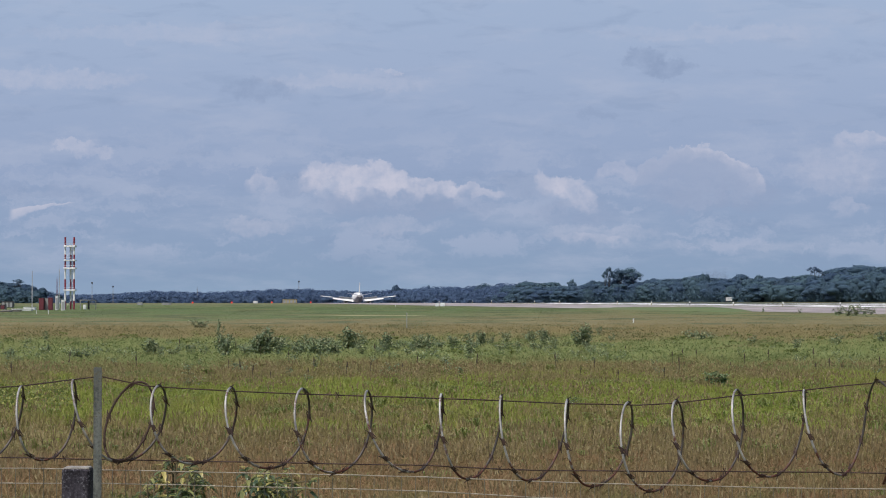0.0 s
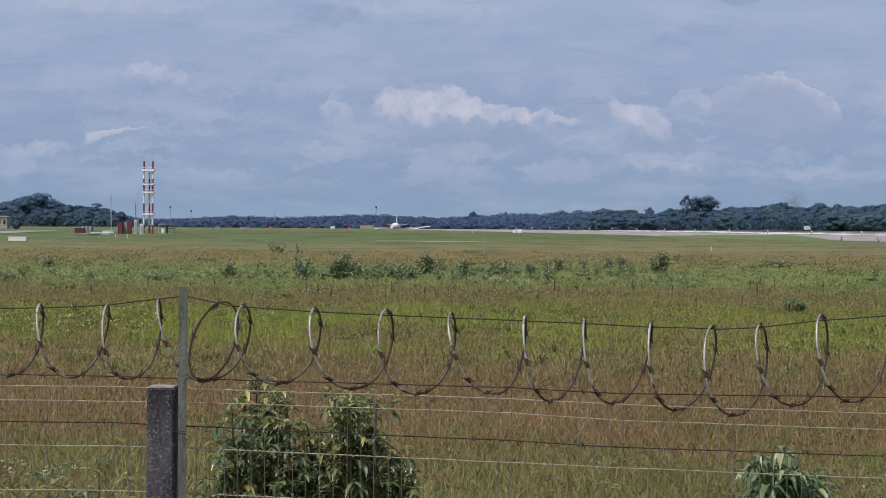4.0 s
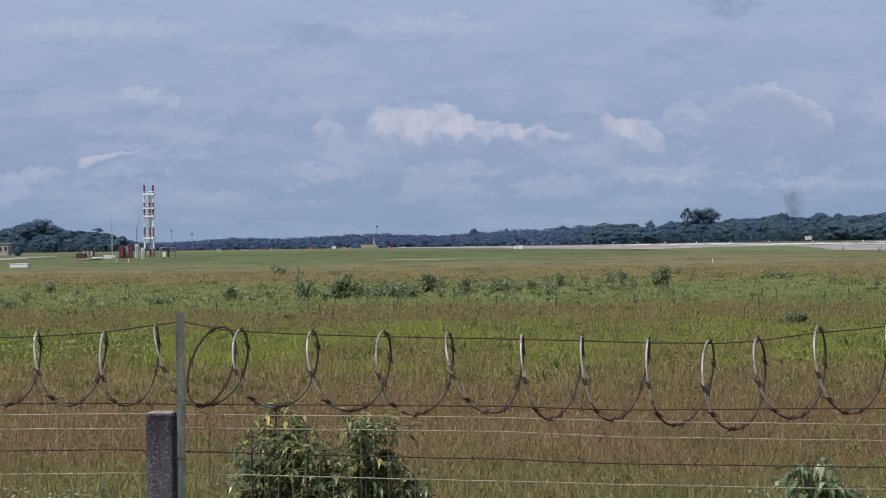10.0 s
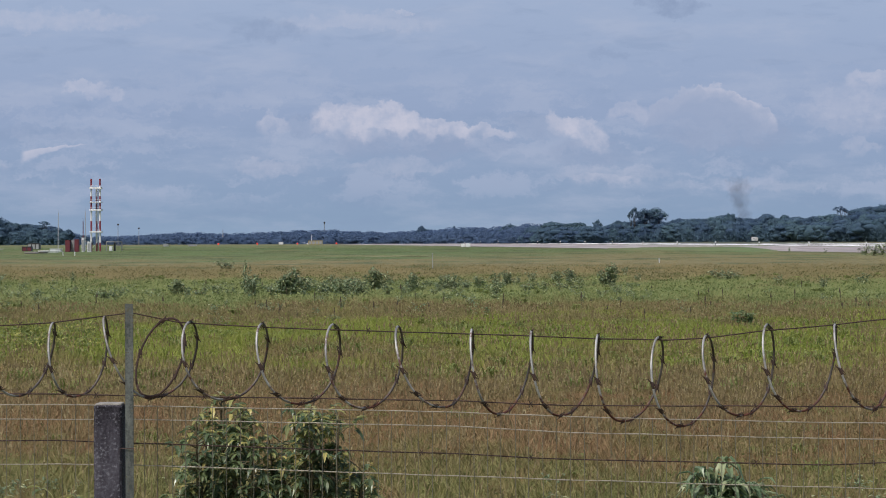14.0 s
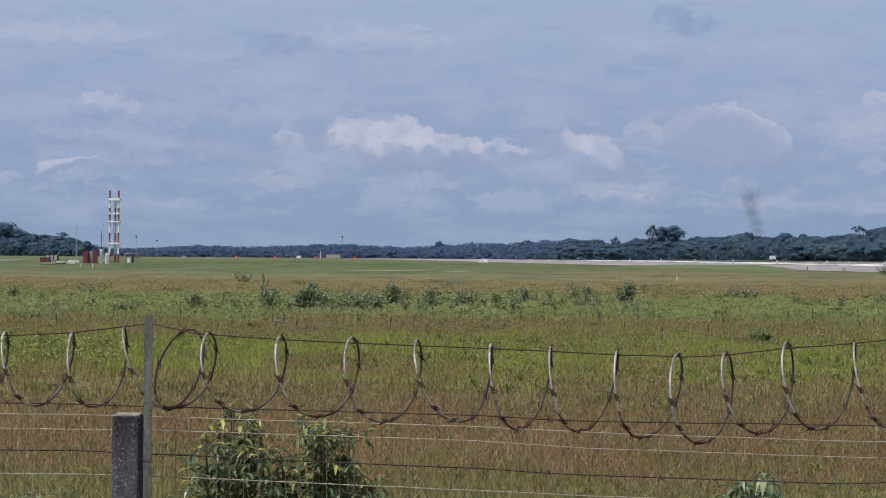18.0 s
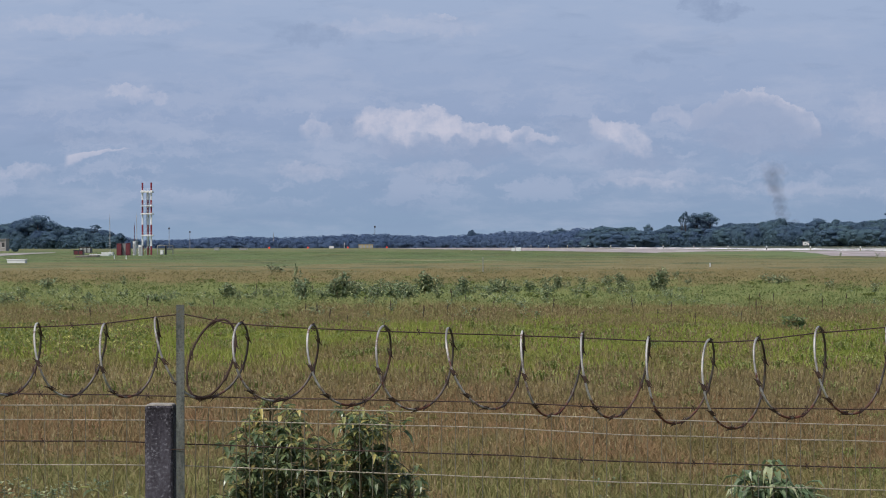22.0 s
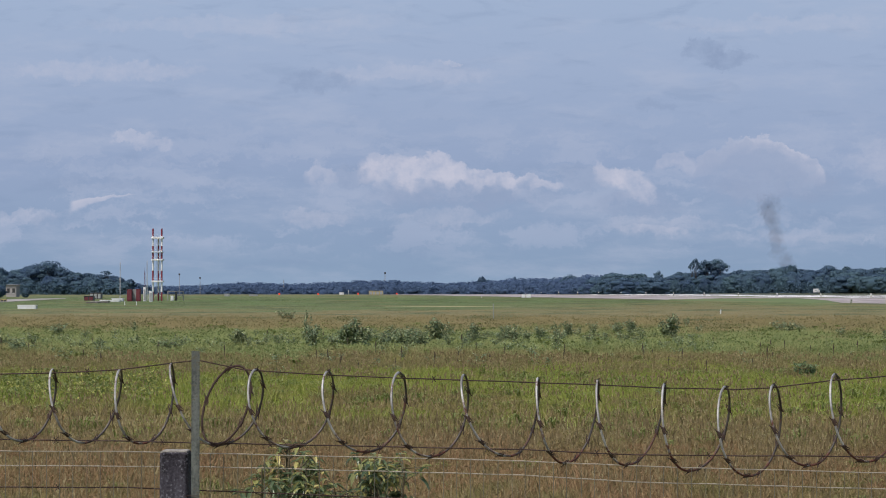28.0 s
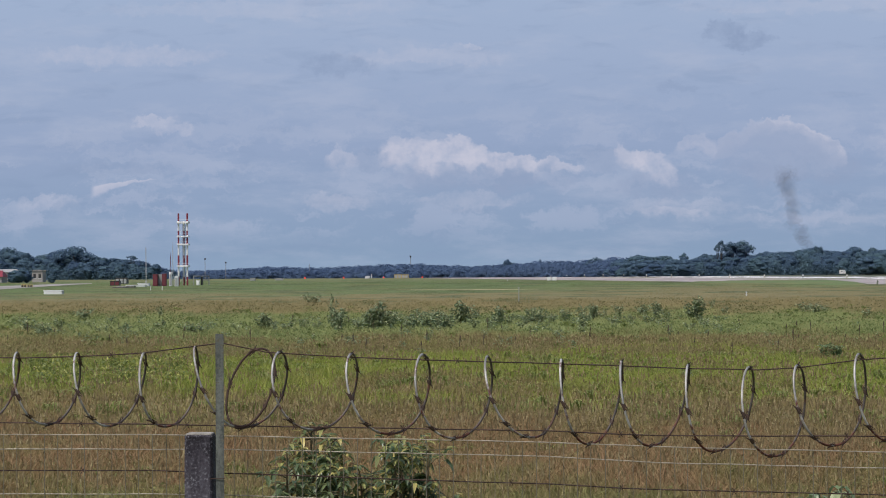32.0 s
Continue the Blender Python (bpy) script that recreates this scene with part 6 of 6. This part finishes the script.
# ---- aircraft ----
def build_plane():
    """A twin-engined airliner on its wheels, nose along +Y, origin under the wings."""
    ob = empty("airliner")
    bm, rings = bmesh.new(), []
    for y, r, z in ((-19.5, 0.35, 5.3), (-17, 0.95, 5.0), (-13, 1.85, 4.5), (-8, 2.5, 4.0), (0, 2.6, 3.9), (9, 2.5, 3.9), (13, 2.0, 3.85), (15.5, 1.3, 3.6), (17.2, 0.5, 3.35), (17.7, 0.1, 3.3)):
        rings.append([(r * math.cos(a), y, z + r * math.sin(a)) for a in [2 * math.pi * k / 20 for k in range(20)]])
    loft(bm, rings)
    hull = part("fuselage", bm, PLANE_WHITE, ob, smooth=True)
    # the shade under the hull, put on as a darker shell
    bm, rings = bmesh.new(), []
    for y, r, z in ((-16.8, 0.98, 4.98), (-13, 1.85, 4.5), (-8, 2.5, 4.0), (0, 2.6, 3.9), (9, 2.5, 3.9)):
        arc = [math.radians(-158 + 143 * k / 10) for k in range(11)]
        rings.append([((r + 0.04) * math.cos(a), y, z + (r + 0.04) * math.sin(a)) for a in arc] + [((r - 0.05) * math.cos(a), y, z + (r - 0.05) * math.sin(a)) for a in arc[::-1]])
    loft(bm, rings)
    part("belly", bm, PLANE_BLUE, hull, "fuselage underside with its shade in the dark blue-grey colour", smooth=True)
    bm, rings = bmesh.new(), []
    for y, r, z in ((-8, 0.6, 2.7), (-4, 1.7, 2.5), (4, 1.7, 2.5), (8, 0.6, 2.6)):
        rings.append([(r * math.cos(a), y, z + 0.75 * math.sin(a)) for a in [2 * math.pi * k / 12 for k in range(12)]])
    loft(bm, rings)
    part("belly_fairing", bm, PLANE_BLUE, ob, smooth=True)

    def foil(name, root, tip, material, upright=False):
        bm, rings = bmesh.new(), []
        for x, y, z, chord, thick in (root, tip):
            ring = []
            for f, t in ((0, 0), (0.08, 0.6), (0.35, 1), (0.7, 0.6), (1, 0.05), (1, -0.05), (0.7, -0.4), (0.35, -0.7), (0.08, -0.5)):
                ring.append((x + thick * t, y - f * chord, z) if upright else (x, y - f * chord, z + thick * t))
            rings.append(ring)
        loft(bm, rings)
        return part(name, bm, material, ob, smooth=False)

    for s in (-1, 1):
        # the wings' unlit rear and the haze over them are in the dark colour
        wing = foil("wing", (1.6 * s, 4.2, 2.9, 7.0, 0.36), (19.0 * s, -5.5, 4.7, 1.6, 0.12), PLANE_BLUE)
        foil("stabilizer", (0.5 * s, -14.2, 5.2, 3.6, 0.2), (6.1 * s, -17.6, 5.9, 1.3, 0.08), PLANE_GREY)
        bm = bmesh.new()
        loft(bm, [[(x, y, z) for x, y, z in r] for r in (
            [(2.4 * s, -2.8, 2.85), (2.4 * s, -4.5, 1.75), (2.4 * s, -4.6, 1.87), (2.4 * s, -2.7, 3.05)], [(12.6 * s, -4.9, 3.90), (12.6 * s, -6.3, 3.10), (12.6 * s, -6.4, 3.22), (12.6 * s, -4.8, 4.08)])])
        out = bmesh.new()
        loft(out, [[(x * s, y, z + d) for y, d in ((-4.9 - f, 0.05), (-6.0 - f, -0.16), (-6.05 - f, -0.04), (-4.9 - f, 0.22))] for x, f, z in ((12.8, 0.0, 4.05), (18.6, 1.1, 4.66))])
        part("aileron", out, PLANE_WHITE, wing, "white aileron")
        FLAPS.append((part("flap", bm, PLANE_WHITE, wing, "white flap"), Vector((2.4 * s, -2.7, 3.0)), Vector((12.6 * s, -4.8, 4.0)), -30 * s, (0, 0.9, 0.05)))
        bm = bmesh.new()
        loft(bm, [[(x * s, y, z) for x, y, z in r] for r in (
            [(3.2, -0.8, 3.15), (3.2, -1.9, 3.85), (3.2, -2.0, 3.8), (3.2, -0.9, 3.1)], [(9.5, -2.4, 3.95), (9.5, -3.2, 4.45), (9.5, -3.3, 4.4), (9.5, -2.5, 3.9)])])
        FLAPS.append((part("spoiler", bm, PLANE_WHITE, wing, "white spoiler panel"), Vector((3.2 * s, -0.85, 3.12)), Vector((9.5 * s, -2.45, 3.92)), 30 * s, (0, 0, -0.12)))
        bm, rings = bmesh.new(), []
        for y, r in ((5.2, 0.95), (4.6, 1.15), (2.5, 1.15), (0.9, 0.85), (0.2, 0.6)):
            rings.append([(5.75 * s + r * math.cos(a), y, 1.9 + r * math.sin(a)) for a in [2 * math.pi * k / 16 for k in range(16)]])
        loft(bm, rings)
        eng = part("engine", bm, PLANE_BLUE, ob, "dark engine nacelle", smooth=True)
        bm = bmesh.new()
        rod(bm, (5.75 * s, 0.5, 1.9), (5.75 * s, -0.4, 1.9), 0.5, 0.25, 12)
        part("exhaust_cone", bm, DARK, eng)
        bm = bmesh.new()
        box(bm, 5.75 * s, 1.6, 2.9, 0.25, 3.4, 0.9)
        part("pylon", bm, PLANE_WHITE, ob)
        bm = bmesh.new()
        rod(bm, (3.8 * s, -0.8, 2.7), (3.8 * s, -0.8, 0.6), 0.14, seg=8)
        gear = part("main_gear", bm, GREY, ob)
        for k in (-0.45, 0.45):
            bm = bmesh.new()
            rod(bm, (3.8 * s + k - 0.18, -0.8, 0.58), (3.8 * s + k + 0.18, -0.8, 0.58), 0.58, seg=14)
            part("wheel", bm, DARK, gear)
    foil("tail_fin", (0, -12.5, 5.4, 5.6, 0.36), (0, -17.2, 11.0, 2.0, 0.18), PLANE_WHITE, True)
    bm = bmesh.new()
    rod(bm, (0, 12.2, 2.6), (0, 12.2, 0.4), 0.1, seg=8)
    nose = part("nose_gear", bm, GREY, ob)
    for k in (-0.25, 0.25):
        bm = bmesh.new()
        rod(bm, (k - 0.1, 12.2, 0.4), (k + 0.1, 12.2, 0.4), 0.4, seg=12)
        part("wheel", bm, DARK, nose)
    return tagged(ob, "white twin-engined airliner rolling away along the runway", "airplane")


FLAPS = []          # panel, two ends of its hinge, closing turn in degrees, closing slide
PLANE = build_plane()


# ---- smoke ----
def make_smoke():
    """Smoke that thins out towards the rim of each wisp."""
    n = Nodes("smoke")
    d = n.node("BsdfDiffuse")
    d.inputs[0].default_value = (0.115, 0.135, 0.19, 1)
    tr = n.node("BsdfTransparent")
    at_ = n.tree.nodes.new("ShaderNodeAttribute")
    at_.attribute_name = "thickness"
    grain = n.ramp(n.noise(coords(n), 0.35, 4, 0.65), ((0.3, 0.25), (0.7, 1.0)))
    mx = n.node("MixShader", Fac=n.math("MULTIPLY", n.math("MULTIPLY", at_.outputs["Fac"], grain), 0.40))
    n.tree.links.new(tr.outputs[0], mx.inputs[1])
    n.tree.links.new(d.outputs[0], mx.inputs[2])
    n.tree.links.new(mx.outputs[0], n.out.inputs[0])
    return n.mat


SMOKE = make_smoke()


def puff(seed, radius, count, dense):
    """Ragged wisps of smoke as soft thin flakes, thickest in the middle."""
    rng = random.Random(seed)
    verts, faces, soft = [], [], []
    for k in range(count):
        c = Vector((rng.gauss(0, radius * 0.12), rng.gauss(0, radius * 0.3), rng.gauss(0, radius * 0.12)))
        r = radius * rng.uniform(0.6, 1.0)
        i = len(verts)
        tilt = Euler((rng.uniform(-0.4, 0.4), 0, rng.uniform(-0.5, 0.5))).to_matrix()
        verts.append(c)
        soft.append(1.0 * dense)
        for f, level in ((0.55, 0.7), (1.0, 0.0)):
            for j in range(10):
                a = 2 * math.pi * j / 10
                verts.append(c + tilt @ Vector((r * f * math.cos(a) * rng.uniform(0.75, 1.2), 0, r * f * math.sin(a) * rng.uniform(0.75, 1.2))))
                soft.append(level * dense)
        for j in range(10):
            k2 = (j + 1) % 10
            faces += [(i, i + 1 + j, i + 1 + k2), (i + 1 + j, i + 11 + j, i + 11 + k2), (i + 1 + j, i + 11 + k2, i + 1 + k2)]
    me = mesh_of("wisp", verts, faces, SMOKE)
    me.attributes.new("thickness", "FLOAT", "POINT").data.foreach_set("value", soft)
    return me


PUFFS = []
SMOKE_D = 1720.0
PLUME = empty("smoke_plume", at(1266, SMOKE_D))
for k in range(24):
    born = -6.8 + 1.1 * min(k, 5) + 1.75 * max(0, k - 5)
    wisp = new("wisp", puff(200 + k, 8.2 if k < 5 else 7.2 + 1.0 * (k % 3), 1, 0.53 if k < 5 else 0.50 + 0.018 * k))
    wisp.parent = PLUME
    tagged(wisp, kind="stuff")
    PUFFS.append((wisp, born, random.Random(k).uniform(-7.0, 7.0) * (2.0 if k < 5 else 1.0)))
tagged(PLUME, "thin dark grey smoke plume rising behind the wood", "smoke")


# ---- motion of things ----
def motions():
    # the cloud cover drifts slowly sideways
    walk(SKY, [(t, pose(0, 0, 0, 0, 0, 0.0222 * t)) for t in (0, 8, 16, 24, 32)])
    # the airliner slows down along the runway
    rows = []
    for t, off, dist, drop in ((0, 104, 1258, 1.5), (0.9, 84, 1276, 1.75), (2.1, 65.5, 1303, 2.3), (3.0, 52, 1334, 2.9), (3.5, 42, 1360, 3.4), (5.5, 22, 1417, 4.5), (7, 11, 1451, 4.9),
                               (9, -2, 1492, 5.2), (13, -20, 1554, 5.6), (19, -44, 1645, 8.0), (24, -61, 1716, 8.8), (28, -66, 1738, 9.0), (32, -70, 1756, 9.2)):
        p = at(529 + off, dist)
        rows.append((t, pose(p.x, p.y, -drop, 0, 0, 5.2)))
    walk(PLANE, rows)
    # its flaps and spoilers fold away once it has slowed down
    for panel, a, b, turn, slide in FLAPS:
        rows = []
        for t, f in ((0, 0.0), (3.3, 0.0), (4.4, 0.6), (5.4, 1.0), (32, 1.0)):
            hinge = Matrix.Translation(a) @ Matrix.Rotation(radians(turn * f), 4, b - a) @ Matrix.Translation(-a)
            rows.append((t, Matrix.Translation(Vector(slide) * f) @ hinge))
        walk(panel, rows)
    # each wisp waits in the fire behind the wood, then climbs and leans with the wind
    for wisp, born, side in PUFFS:
        rows = []
        for t in range(0, 33, 2):
            age = max(0.0, t - born)
            v = 8 + min(age, 5) * 4.4 + max(0, age - 5) * 4.3
            crest = 8 + 22 + max(0, t + 1.5) * 4.3
            foot, tip = float(np.interp(t, (0, 9, 13, 19, 24, 30, 32), (2, 8, 12, 6, -10, -26, -34))), float(np.interp(t, (0, 8, 14, 17, 19, 21, 23, 30, 32), (0, -3, -7, -15, -23, -31, -42, -69, -76)))
            u = side * (1.2 + 0.045 * t - (0.4 + 0.045 * t) * min(1, age / 10)) + foot + (tip - foot) * max(0.0, (v - 28) / (crest - 28)) ** 0.7
            rows.append((t, pose(u / FOCAL * SMOKE_D, 0, v / FOCAL * SMOKE_D + 2.1, 0, age * 1.2, 0)))
        walk(wisp, rows)
    # the shrubs lean in the wind
    for bush, x, y, share in ((BUSH, -1.035, 10.15, 0.8), (BUSH_TWO, -0.66, 10.2, 0.7)):
        walk(bush, [(t, pose(x, y, 0, 0, a * share, 0)) for t, a in ((0, -1.8), (3, -1.8), (6, -1.2), (7, 0.0), (8, 2.0), (9, 2.8), (11, 2.3), (13, 2.7), (15, 0.5), (16.5, -0.3), (19, 0.6), (21, 1.2), (23, 1.8), (28, 2.0), (32, 2.0))])
    walk(CANE, [(t, pose(1.12, 10.2, 0, 0, a, 0)) for t, a in ((0, -3), (3, -5), (4.5, -2), (6, 1), (8, 4), (10, 4.5), (12, 0.5), (14, -4.5), (15.3, 0), (17, 5.5), (18, 0), (19, -4.2), (20, -1.2), (21, -4), (22, -5.2), (23, 1.3), (25, 0), (28, 0.5), (32, 0))])


motions()
